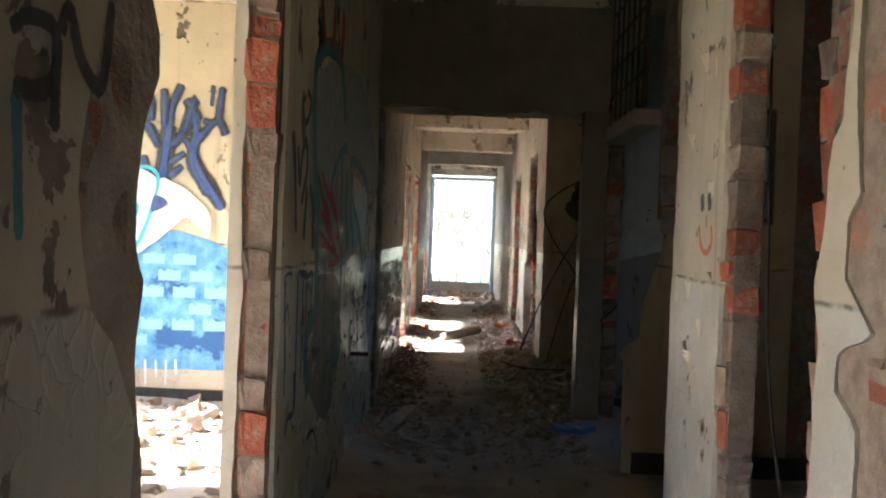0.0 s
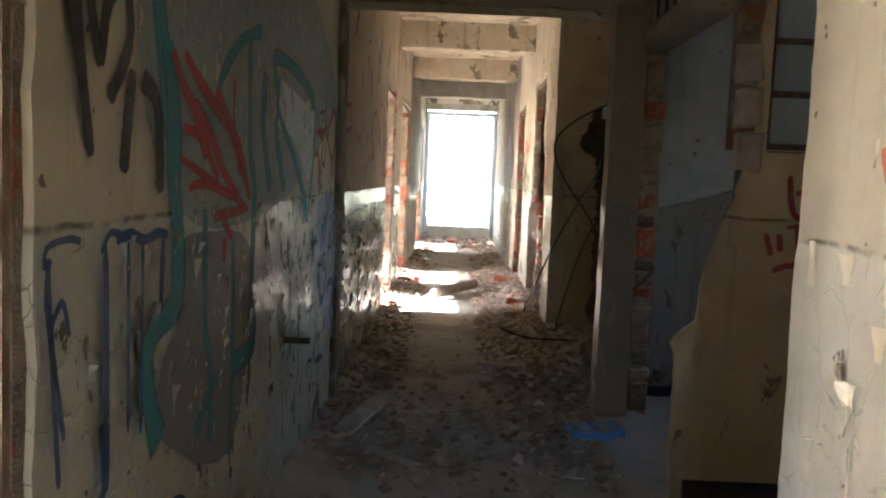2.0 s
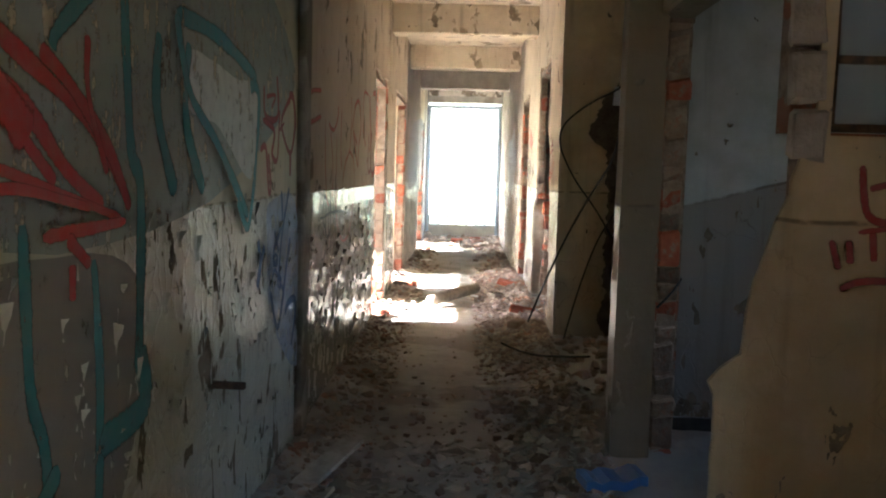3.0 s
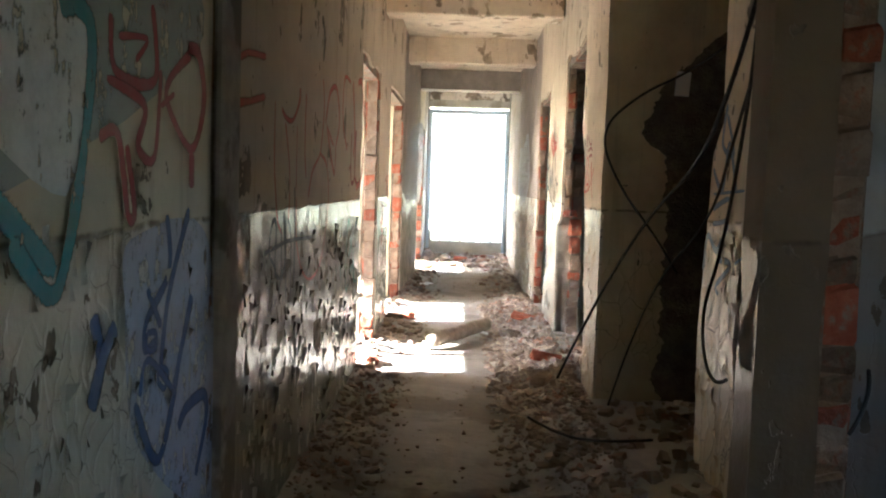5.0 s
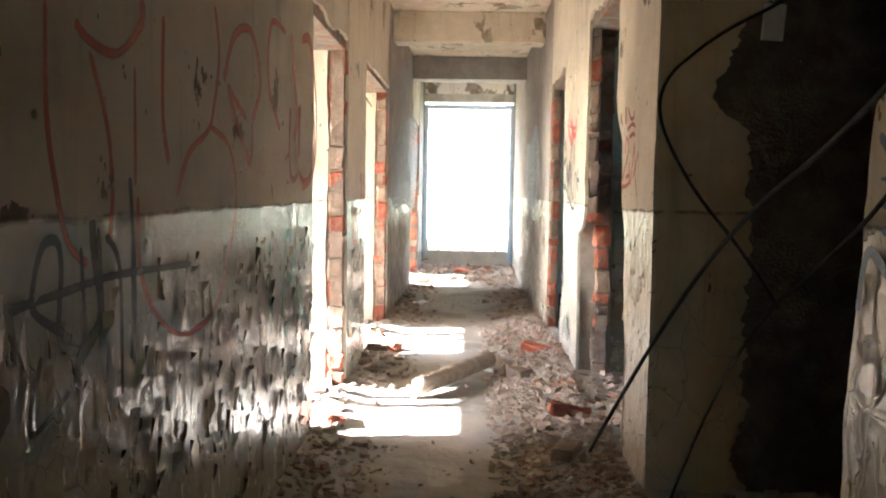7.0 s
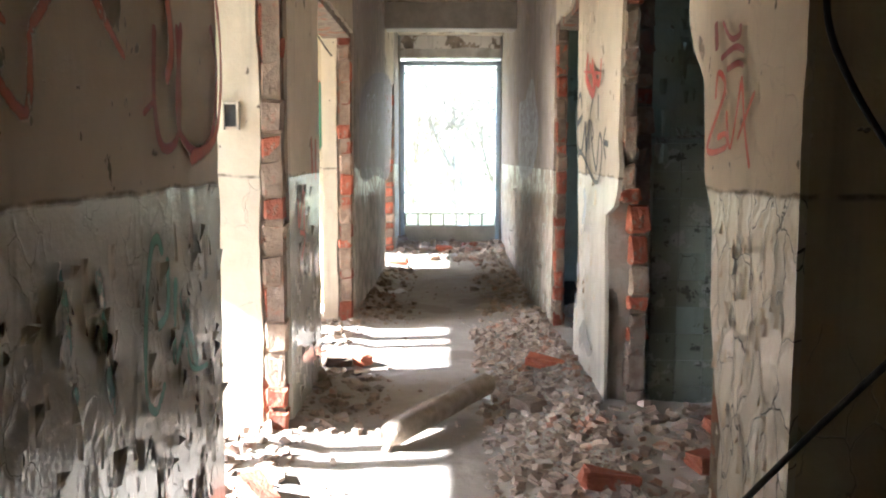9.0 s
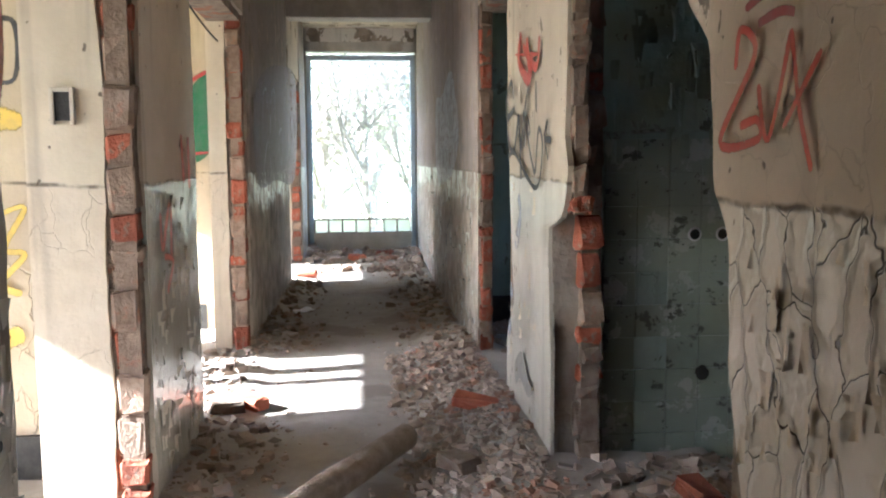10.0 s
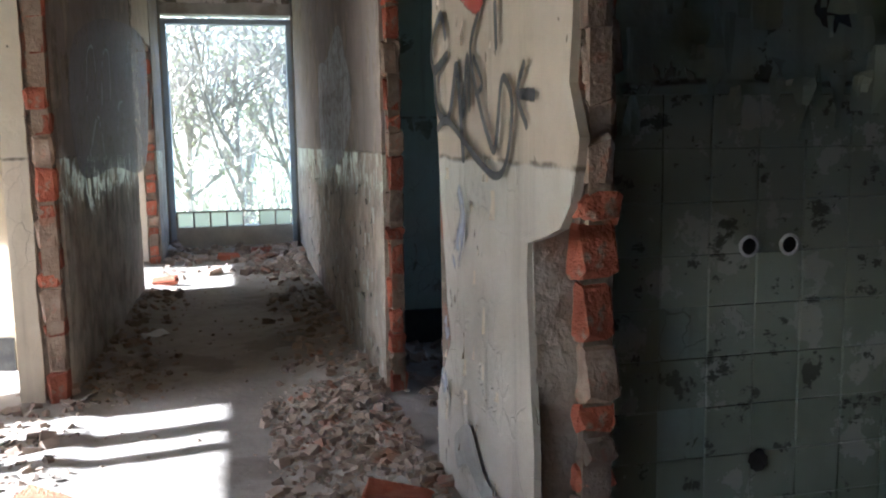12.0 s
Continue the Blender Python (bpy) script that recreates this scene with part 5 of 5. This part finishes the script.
slab("plastic_bag", paint("blue_plastic", (0.05, 0.16, 0.42), 0.35), "crumpled blue plastic bag on the debris", "bag", (0.30, 0.16, 0.045), pose(0.96, 6.55, heap(0.96, 6.55), 0, 0, 12), 0.03)
slab("paper", M_white, "white sheet of paper on the floor", "paper", (0.26, 0.18, 0.004), pose(-0.42, 16.9, heap(-0.42, 16.9) + 0.004, 0, 0, 20), 0.02)
slab("paper", M_white, "white scrap of paper in the rubble", "paper", (0.16, 0.1, 0.004), pose(0.42, 12.95, heap(0.42, 12.95) + 0.01, 0, 0, 60), 0.02)


# ---- cables ----
def cable(label, pts, thick=0.011):
    cu = bpy.data.curves.new("cable", "CURVE")
    cu.dimensions, cu.bevel_depth, cu.bevel_resolution, cu.resolution_u = "3D", thick, 2, 8
    sp = cu.splines.new("NURBS")
    sp.points.add(len(pts) - 1)
    sp.use_endpoint_u, sp.order_u = True, 3
    for p, q in zip(sp.points, pts):
        p.co = (*q, 1)
    cu.materials.append(M_cable)
    return tagged(new("cable", cu), label, "cable", "torn cables")


cable("black cable slung from the post to the floor", [(1.24, 7.3, 3.3), (1.16, 7.35, 2.4), (1.12, 7.6, 1.9), (1.25, 8.5, 1.62), (1.20, 9.3, 1.35), (1.0, 9.8, 0.8), (0.84, 10.35, 0.16)], 0.009)
cable("black cable looping out of a wall box", [(1.62, 9.2, 2.35), (1.5, 9.6, 2.22), (1.2, 9.75, 2.08), (0.96, 9.8, 1.85), (1.1, 9.75, 1.5), (1.32, 9.6, 1.2), (1.42, 9.5, 1.0)], 0.008)
cable("black cable hanging down to the rubble", [(1.2, 7.25, 3.3), (1.22, 7.4, 2.3), (1.25, 8.0, 1.7), (1.35, 8.6, 1.35), (1.22, 9.4, 0.9), (1.1, 9.8, 0.1)], 0.007)
cable("sagging black cable near the post", [(1.08, 7.25, 2.05), (1.15, 7.5, 1.85), (1.2, 7.9, 1.25), (1.18, 8.1, 0.95), (1.12, 7.7, 0.72), (1.06, 7.3, 0.85)], 0.007)
cable("black cable lying on the rubble", [(0.55, 9.2, 0.18), (0.7, 8.9, 0.16), (0.95, 8.8, 0.17), (1.2, 8.95, 0.15)], 0.008)
cable("thin wire poking out of the post", [(1.30, 6.8, 1.0), (1.22, 6.6, 0.96), (1.12, 6.5, 0.90)], 0.006)
cable("torn wire over the far doorway", [(-0.80, 13.6, 2.42), (-0.75, 14.3, 2.25), (-0.82, 15.2, 2.3)], 0.006)
cable("thin wire down the broken jamb", [(1.15, 3.25, 2.6), (1.16, 3.2, 1.7), (1.17, 3.2, 1.0), (1.26, 3.22, 0.55)], 0.005)

# ragged dark patch in the corner of the recess
def blotch(name, label, mat, y, spans, thick=0.012):
    """A ragged patch: for each height, from where to where."""
    bm = bmesh.new()
    rows = []
    zs = np.linspace(spans[0][0], spans[-1][0], 160)
    for z in zs:
        a = np.interp(z, [s[0] for s in spans], [s[1] for s in spans]) + 0.07 * noise.noise((z * 5, 1, 0)) + 0.035 * noise.noise((z * 17, 1, 0)) + 0.02 * noise.noise((z * 50, 2, 0))
        b = np.interp(z, [s[0] for s in spans], [s[2] for s in spans])
        rows.append([bm.verts.new((a + (b - a) * k / 4, y - (0 if k == 0 else thick), z)) for k in range(5)])
    for p, q in zip(rows, rows[1:]):
        for k in range(4):
            bm.faces.new((p[k], p[k + 1], q[k + 1], q[k]))
    return structure(obj(name, bm, mat), label, "wall break")


blotch("wall_dark_patch", "ragged dark patch on the wall behind torn cables", M_darkmasonry, 9.918, [(0.1, 1.42, 1.95), (1.2, 1.44, 1.95), (1.7, 1.42, 2.0), (1.8, 1.28, 2.0), (2.15, 1.36, 2.1), (2.25, 1.50, 2.1), (2.5, 1.72, 2.2)])


# ---- paint flakes curling off the walls ----
def flakes(name, label, mat, axis, c, out, u0, u1, z0, z1, n, s0, s1, seed):
    r = random.Random(seed)
    bm = bmesh.new()
    for _ in range(n):
        u, z = r.uniform(u0, u1), z0 + (z1 - z0) * r.random()
        w, h = r.uniform(s0, s1), r.uniform(s0, s1) * r.uniform(1.2, 2.6)
        curl, side_ = r.uniform(0.2, 0.6) * w, r.choice((-1, 1))
        rows = []
        for j in range(4):
            row = []
            for i in range(3):
                d = 0.006 + curl * (i / 2) ** 2 * (0.6 + 0.4 * math.sin(j * 1.1 + w * 90))
                uu = u + side_ * (i / 2 - 0.5) * w * (0.7 + 0.3 * math.sin(j + h * 70))
                zz = z + (j / 3 - 0.5) * h + 0.2 * w * noise.noise((u * 30, z * 30, i + j * 3.0))
                p = c + out * d
                row.append(bm.verts.new((p, uu, zz) if axis == "x" else (uu, p, zz)))
            rows.append(row)
        for a, b in zip(rows, rows[1:]):
            for i in range(2):
                bm.faces.new((a[i], a[i + 1], b[i + 1], b[i]))
    return tagged(obj(name, bm, mat), label, "paint flakes", kind="stuff")


M_flake2 = paint("cream_paint_flake", (0.66, 0.56, 0.42), 0.5, 0.4)
M_flake3 = paint("grey_green_paint_flake", (0.42, 0.42, 0.36), 0.3, 0.5)
flakes("paint_flakes", "curling paint flakes on the corridor dado", M_flake, "x", XL, 1, 7.4, 10.9, 0.1, 1.2, 420, 0.014, 0.055, 1)
flakes("paint_flakes", "curling cream flakes on the partition end", M_flake2, "x", XR, -1, 10.0, 10.5, 0.1, 1.30, 70, 0.015, 0.04, 2)
flakes("paint_flakes", "curling cream flakes on the recess wall", M_flake2, "x", 1.34, -1, 7.5, 8.65, 0.1, 1.32, 110, 0.02, 0.055, 3)
flakes("paint_flakes", "curling grey-green flakes on the hall wall", M_flake3, "x", XL, 1, 3.4, 7.0, 0.1, 1.33, 330, 0.015, 0.05, 4)
flakes("paint_flakes", "curling flakes between the doorways", M_flake, "x", XL, 1, 12.35, 13.3, 0.1, 1.3, 80, 0.015, 0.05, 5)
flakes("paint_flakes", "curling flakes on the far walls", M_flake3, "x", XR, -1, 14.9, 20.0, 0.1, 1.33, 200, 0.015, 0.045, 6)
flakes("paint_flakes", "small flakes above the dado", M_flake2, "x", XR, -1, 12.7, 13.55, 0.1, 2.6, 45, 0.012, 0.04, 7)
flakes("paint_flakes", "green paint flakes over the tiles", paint("green_paint_flake", (0.30, 0.35, 0.27), 0.4, 0.5), "y", 12.545, -1, 1.3, 3.4, 1.45, 2.9, 300, 0.02, 0.08, 8)
flakes("paint_flakes", "flaking cream plaster beside the entrance", M_flake2, "x", XR, -1, 3.35, 4.0, 0.1, 2.4, 40, 0.02, 0.06, 9)


# ---- fixtures ----
def tube_ring(bm, x, z, y, r0, r1, depth):
    n = 18
    a, b, d = [], [], []
    for k in range(n):
        cx, cz = math.cos(2 * math.pi * k / n), math.sin(2 * math.pi * k / n)
        a.append(bm.verts.new((x + r1 * cx, y, z + r1 * cz)))
        b.append(bm.verts.new((x + r0 * cx, y - 0.004, z + r0 * cz)))
        d.append(bm.verts.new((x + r0 * cx, y + depth, z + r0 * cz)))
    for k in range(n):
        m = (k + 1) % n
        bm.faces.new((a[k], a[m], b[m], b[k]))
        bm.faces.new((b[k], b[m], d[m], d[k]))


def disc(bm, x, z, y, r0, rag=0.0):
    n = 18
    bm.faces.new([bm.verts.new((x + r0 * (1 + rag * noise.noise((k * 0.8, x * 9, z))) * math.cos(2 * math.pi * k / n), y, z + r0 * (1 + rag * noise.noise((k * 0.8, x * 9, z))) * math.sin(2 * math.pi * k / n))) for k in range(n)])


for x in (1.70, 1.83):
    hole = new("pipe_outlet")
    tagged(hole, "white rimmed pipe outlet in the tiled wall", "pipe outlet", "pipe outlets")
    bm = bmesh.new()
    tube_ring(bm, x, 1.10, 12.528, 0.024, 0.033, 0.02)
    part("rim", bm, M_white, hole)
    bm = bmesh.new()
    disc(bm, x, 1.10, 12.53, 0.0245)
    part("bore", bm, M_black, hole)
bm = bmesh.new()
disc(bm, 1.75, 0.46, 12.526, 0.034, 0.3)
tagged(obj("pipe_hole", bm, M_black), "dark pipe hole broken into the tiles", "pipe hole")
for x, z, q in ((1.84, 1.95, 0.07), (1.95, 1.77, 0.06)):
    bm = bmesh.new()
    disc(bm, x, z, 12.54, q, 0.8)
    tagged(obj("wall_hole", bm, M_black), "dark ragged hole in the green plaster", "wall hole")

switch = new("switch_box")
tagged(switch, "torn out switch box in the doorway reveal", "switch box")
boxes("backing", M_black, [(-0.955, -0.895, 12.213, 12.222, 1.60, 1.71)], switch)
boxes("surround", M_flake, [(-0.97, -0.955, 12.20, 12.225, 1.585, 1.725), (-0.895, -0.88, 12.20, 12.225, 1.585, 1.725), (-0.955, -0.895, 12.20, 12.225, 1.71, 1.725)], switch, 0.002)
slab("junction_box", M_white, "small white junction box hanging on the dim wall", "junction box", (0.085, 0.03, 0.15), pose(1.49, 9.90, 2.09, 0, 4, 0))
bm = bmesh.new()
n = 10
peg = boxes("wall_peg", M_iron, [(XL, XL + 0.12, 5.55, 5.575, 0.70, 0.725)], bevel=0.004)
tagged(peg, "short rusty iron peg sticking out of the wall", "peg")

# small broken window in the dim cross wall
window_a = new("window_1")
structure(window_a, "small broken window with dirty glass panes", "window")
M_pane, pt, pb = nodes_of("dirty_glass", 0.25)
pb.inputs["Base Color"].default_value, pb.inputs["Transmission Weight"].default_value = (0.75, 0.82, 0.86, 1), 0.7
for k in range(4):
    z = 1.68 + k * 0.235
    boxes("window_bar", M_iron, [(1.50, 2.05, 5.64, 5.68, z - 0.014, z + 0.014)], window_a)
for x in (1.49, 1.72, 2.05):
    boxes("window_bar", M_iron, [(x - 0.014, x + 0.014, 5.635, 5.675, 1.68, 2.38)], window_a)
for k in range(3):
    for x in (1.505, 1.735):
        if (k, x) != (2, 1.735):
            boxes("pane", M_pane, [(x, x + 0.20, 5.655, 5.659, 1.695 + k * 0.235, 1.90 + k * 0.235)], window_a)

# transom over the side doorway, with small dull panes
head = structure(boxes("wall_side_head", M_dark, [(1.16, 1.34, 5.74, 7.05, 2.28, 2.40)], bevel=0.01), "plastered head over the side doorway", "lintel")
transom = new("transom_window")
structure(transom, "barred transom window with dull green panes", "window")
M_dull, pt, pb = nodes_of("dull_green_glass", 0.3)
pb.inputs["Base Color"].default_value, pb.inputs["Transmission Weight"].default_value = (0.22, 0.30, 0.26, 1), 0.5
for k in range(7):
    y = 5.80 + k * 0.2
    boxes("window_bar", M_iron, [(1.22, 1.25, y - 0.012, y + 0.012, 2.4, TOP)], transom)
for k in range(6):
    boxes("window_bar", M_iron, [(1.22, 1.25, 5.76, 7.04, 2.42 + k * 0.22, 2.44 + k * 0.22)], transom)
    boxes("pane", M_dull, [(1.233, 1.238, 5.8 + k * 0.2, 6.0 + k * 0.2, 2.4, TOP)], transom)
# bricks laid bare on the edge of the cross wall
for x, z in ((1.405, 1.65), (1.39, 1.845), (1.38, 2.04)):
    b = new("brick", brick_mesh(0.12, 0.04, 0.175, int(z * 100)))
    b.data.materials.append(M_raw)
    b.parent = wall_tag
    b.location = (x, 5.612, z)
structure(boxes("baseboard", M_black, [(1.2, 4.9, 5.575, 5.589, 0.0, 0.14)]), "black skirting along the cross wall", "baseboard")
structure(boxes("baseboard", M_black, [(1.26, 4.9, 15.965, 15.99, 0.05, 0.28)]), "black skirting along the green wall", "baseboard")
structure(boxes("baseboard", M_black, [(1.36, 4.9, 7.18, 7.209, 0.05, 0.2)]), "black skirting along the grey wall", "baseboard")

# ---- the end window ----
end_window = new("window_end")
structure(end_window, "wide empty window with a pale blue frame", "window")
boxes("window_frame", M_blueframe, [(XL + 0.02, XL + 0.09, END - 0.02, END + 0.1, 0.02, 2.95)], end_window, 0.006)
boxes("window_frame", M_blueframe, [(XR - 0.09, XR - 0.02, END - 0.02, END + 0.1, 0.02, 2.95)], end_window, 0.006)
boxes("window_frame", M_blueframe, [(XL + 0.02, XR - 0.02, END - 0.02, END + 0.1, 2.93, 3.0)], end_window, 0.006)
glass_row = new("glass_block_row")
tagged(glass_row, "row of glass blocks on the low parapet", "glass blocks")
M_block, pt, pb = nodes_of("glass_block", 0.3)
pb.inputs["Base Color"].default_value, pb.inputs["Transmission Weight"].default_value = (0.78, 0.86, 0.82, 1), 0.75
bk = (XR - XL - 0.2) / 7
for k in range(7):
    x = XL + 0.1 + k * bk
    if k != 4:
        boxes("glass_block", M_block, [(x + 0.012, x + bk - 0.012, END + 0.02, END + 0.09, 0.335, 0.52)], glass_row, 0.008)
    boxes("joint", M_conc, [(x - 0.010, x + 0.010, END + 0.01, END + 0.10, 0.33, 0.53)], glass_row)
boxes("capping", M_conc, [(XL + 0.09, XR - 0.09, END + 0.005, END + 0.105, 0.522, 0.54)], glass_row)

# ---- tiles of the washroom wall ----
M_tile = tile_paint("green_painted_tile")
tile_me = []
for k in range(3):
    bm = bmesh.new()
    box(bm, -0.0735, 0.0735, -0.004, 0.006, -0.0735, 0.0735)
    bmesh.ops.recalc_face_normals(bm, faces=bm.faces)
    bmesh.ops.bevel(bm, geom=bm.edges[:], offset=0.0018, segments=1, affect="EDGES")
    me = bpy.data.meshes.new("tile")
    bm.to_mesh(me)
    bm.free()
    me.materials.append(M_tile)
    tile_me.append(me)
r = random.Random(4)
for i in range(13):
    for j in range(10):
        if r.random() < 0.04:
            continue
        tl = new("tile", r.choice(tile_me))
        tl.parent = wall_tiled
        tl.location = (1.36 + i * 0.15, 12.548 + r.uniform(-0.0015, 0.0015), 0.03 + 0.075 + j * 0.15)
        tl.rotation_euler = (r.uniform(-0.012, 0.012), r.uniform(-0.006, 0.006), r.uniform(-0.012, 0.012))

# ---- trees outside ----
M_bark = rough_mat("pale_bark", (0.30, 0.28, 0.24), (0.46, 0.43, 0.38), 14.0)
def leaf_mat():
    m, t, b = nodes_of("spring_leaves", 0.6)
    g = t.nodes.new("ShaderNodeNewGeometry")
    put(t, b.inputs["Base Color"], mix(t, g.outputs["Random Per Island"], (0.50, 0.54, 0.34), (0.70, 0.72, 0.52)))
    return m


M_leaf = leaf_mat()


def tree(at, height, seed, leaves):
    r = random.Random(seed)
    bm, lm = bmesh.new(), bmesh.new()

    def limb(p, d, rad, length, level):
        n = 5
        rings = []
        for i in range(n + 1):
            k = rad * (1 - 0.55 * i / n)
            u = d.cross(Vector((0.3, 0.9, 0.2))).normalized()
            w = d.cross(u).normalized()
            rings.append([bm.verts.new(p + u * k * math.cos(a * 1.2566) + w * k * math.sin(a * 1.2566)) for a in range(5)])
            if i < n:
                p = p + d * (length / n)
                d = (d + Vector((r.uniform(-0.16, 0.16), r.uniform(-0.16, 0.16), r.uniform(-0.04, 0.12)))).normalized()
                if level < 4:
                    for _ in range(2 if level else 3):
                        e = (d * 0.6 + Vector((r.uniform(-1, 1), r.uniform(-1, 1), r.uniform(-0.15, 0.8)))).normalized()
                        if r.random() < (0.75 if level < 2 else 0.5):
                            limb(p, e, k * 0.6, length * r.uniform(0.4, 0.62), level + 1)
            if level >= 3 and r.random() < 0.13:
                for _ in range(leaves):
                    c = p + Vector((r.gauss(0, 0.12), r.gauss(0, 0.12), r.gauss(0, 0.12)))
                    a, b = Vector((r.uniform(-1, 1), r.uniform(-1, 1), r.uniform(-1, 1))) * 0.035, Vector((r.uniform(-1, 1), r.uniform(-1, 1), r.uniform(-1, 1))) * 0.035
                    lm.faces.new([lm.verts.new(c + q) for q in (a, b, -a, -b)])
        for a, b in zip(rings, rings[1:]):
            for k in range(5):
                bm.faces.new((a[k], a[(k + 1) % 5], b[(k + 1) % 5], b[k]))

    t = new("tree")
    t.location = at
    limb(Vector((0, 0, 0)), Vector((r.uniform(-0.15, 0.15), 0, 1)).normalized(), height * 0.013, height * 0.75, 0)
    part("trunk", bm, M_bark, t)
    part("crown", lm, M_leaf, t)
    return tagged(t, "thinly leaved young tree with bare twigs outside", "tree", "trees outside")


tree((0.35, 24.3, -0.3), 5.0, 3, 1)
tree((-0.5, 25.0, -0.3), 5.5, 8, 1)
tree((1.3, 25.6, -0.3), 6.0, 14, 1)
tree((-1.6, 27.0, -0.3), 6.5, 21, 1)
tree((0.4, 27.5, -0.3), 7.0, 33, 2)
tree((2.2, 28.0, -0.3), 7.0, 41, 2)


def shrub(at, height, seed):
    """A thicket of thin stems rising from one stool."""
    r = random.Random(seed)
    bm, lm = bmesh.new(), bmesh.new()
    for _ in range(16):
        p = Vector((r.uniform(-0.25, 0.25), r.uniform(-0.2, 0.2), 0))
        d = Vector((r.uniform(-0.7, 0.7), r.uniform(-0.5, 0.5), 1)).normalized()
        k, rows = r.uniform(0.008, 0.016), []
        for i in range(7):
            rows.append([bm.verts.new(p + Vector((k * math.cos(a * 2.09), k * math.sin(a * 2.09), 0))) for a in range(3)])
            p = p + d * height * r.uniform(0.12, 0.2)
            k *= 0.8
            d = (d + Vector((r.uniform(-0.35, 0.35), r.uniform(-0.3, 0.3), r.uniform(-0.25, 0.1)))).normalized()
            for _ in range(2):
                c = p + Vector((r.gauss(0, 0.14), r.gauss(0, 0.14), r.gauss(0, 0.14)))
                a, b = (Vector((r.uniform(-1, 1), r.uniform(-1, 1), r.uniform(-1, 1))) * 0.03 for _ in range(2))
                lm.faces.new([lm.verts.new(c + q) for q in (a, b, -a, -b)])
        for a, b in zip(rows, rows[1:]):
            for i in range(3):
                bm.faces.new((a[i], a[(i + 1) % 3], b[(i + 1) % 3], b[i]))
    t = new("shrub")
    t.location = at
    part("thicket", bm, M_bark, t)
    part("foliage", lm, M_leaf, t)
    return tagged(t, "tangled thin-stemmed shrub with pale leaves outside", "shrub", "shrubs outside")


for i, (x, y, h) in enumerate(((-0.7, 23.6, 2.0), (0.1, 23.9, 2.3), (0.9, 23.5, 1.9), (1.7, 24.2, 2.6), (-1.5, 24.4, 2.6), (0.6, 25.2, 3.0), (-0.4, 26.0, 3.2), (1.9, 26.4, 3.2), (-1.9, 26.6, 3.4), (0.9, 27.2, 3.4))):
    shrub((x, y, -0.3), h, 100 + i)
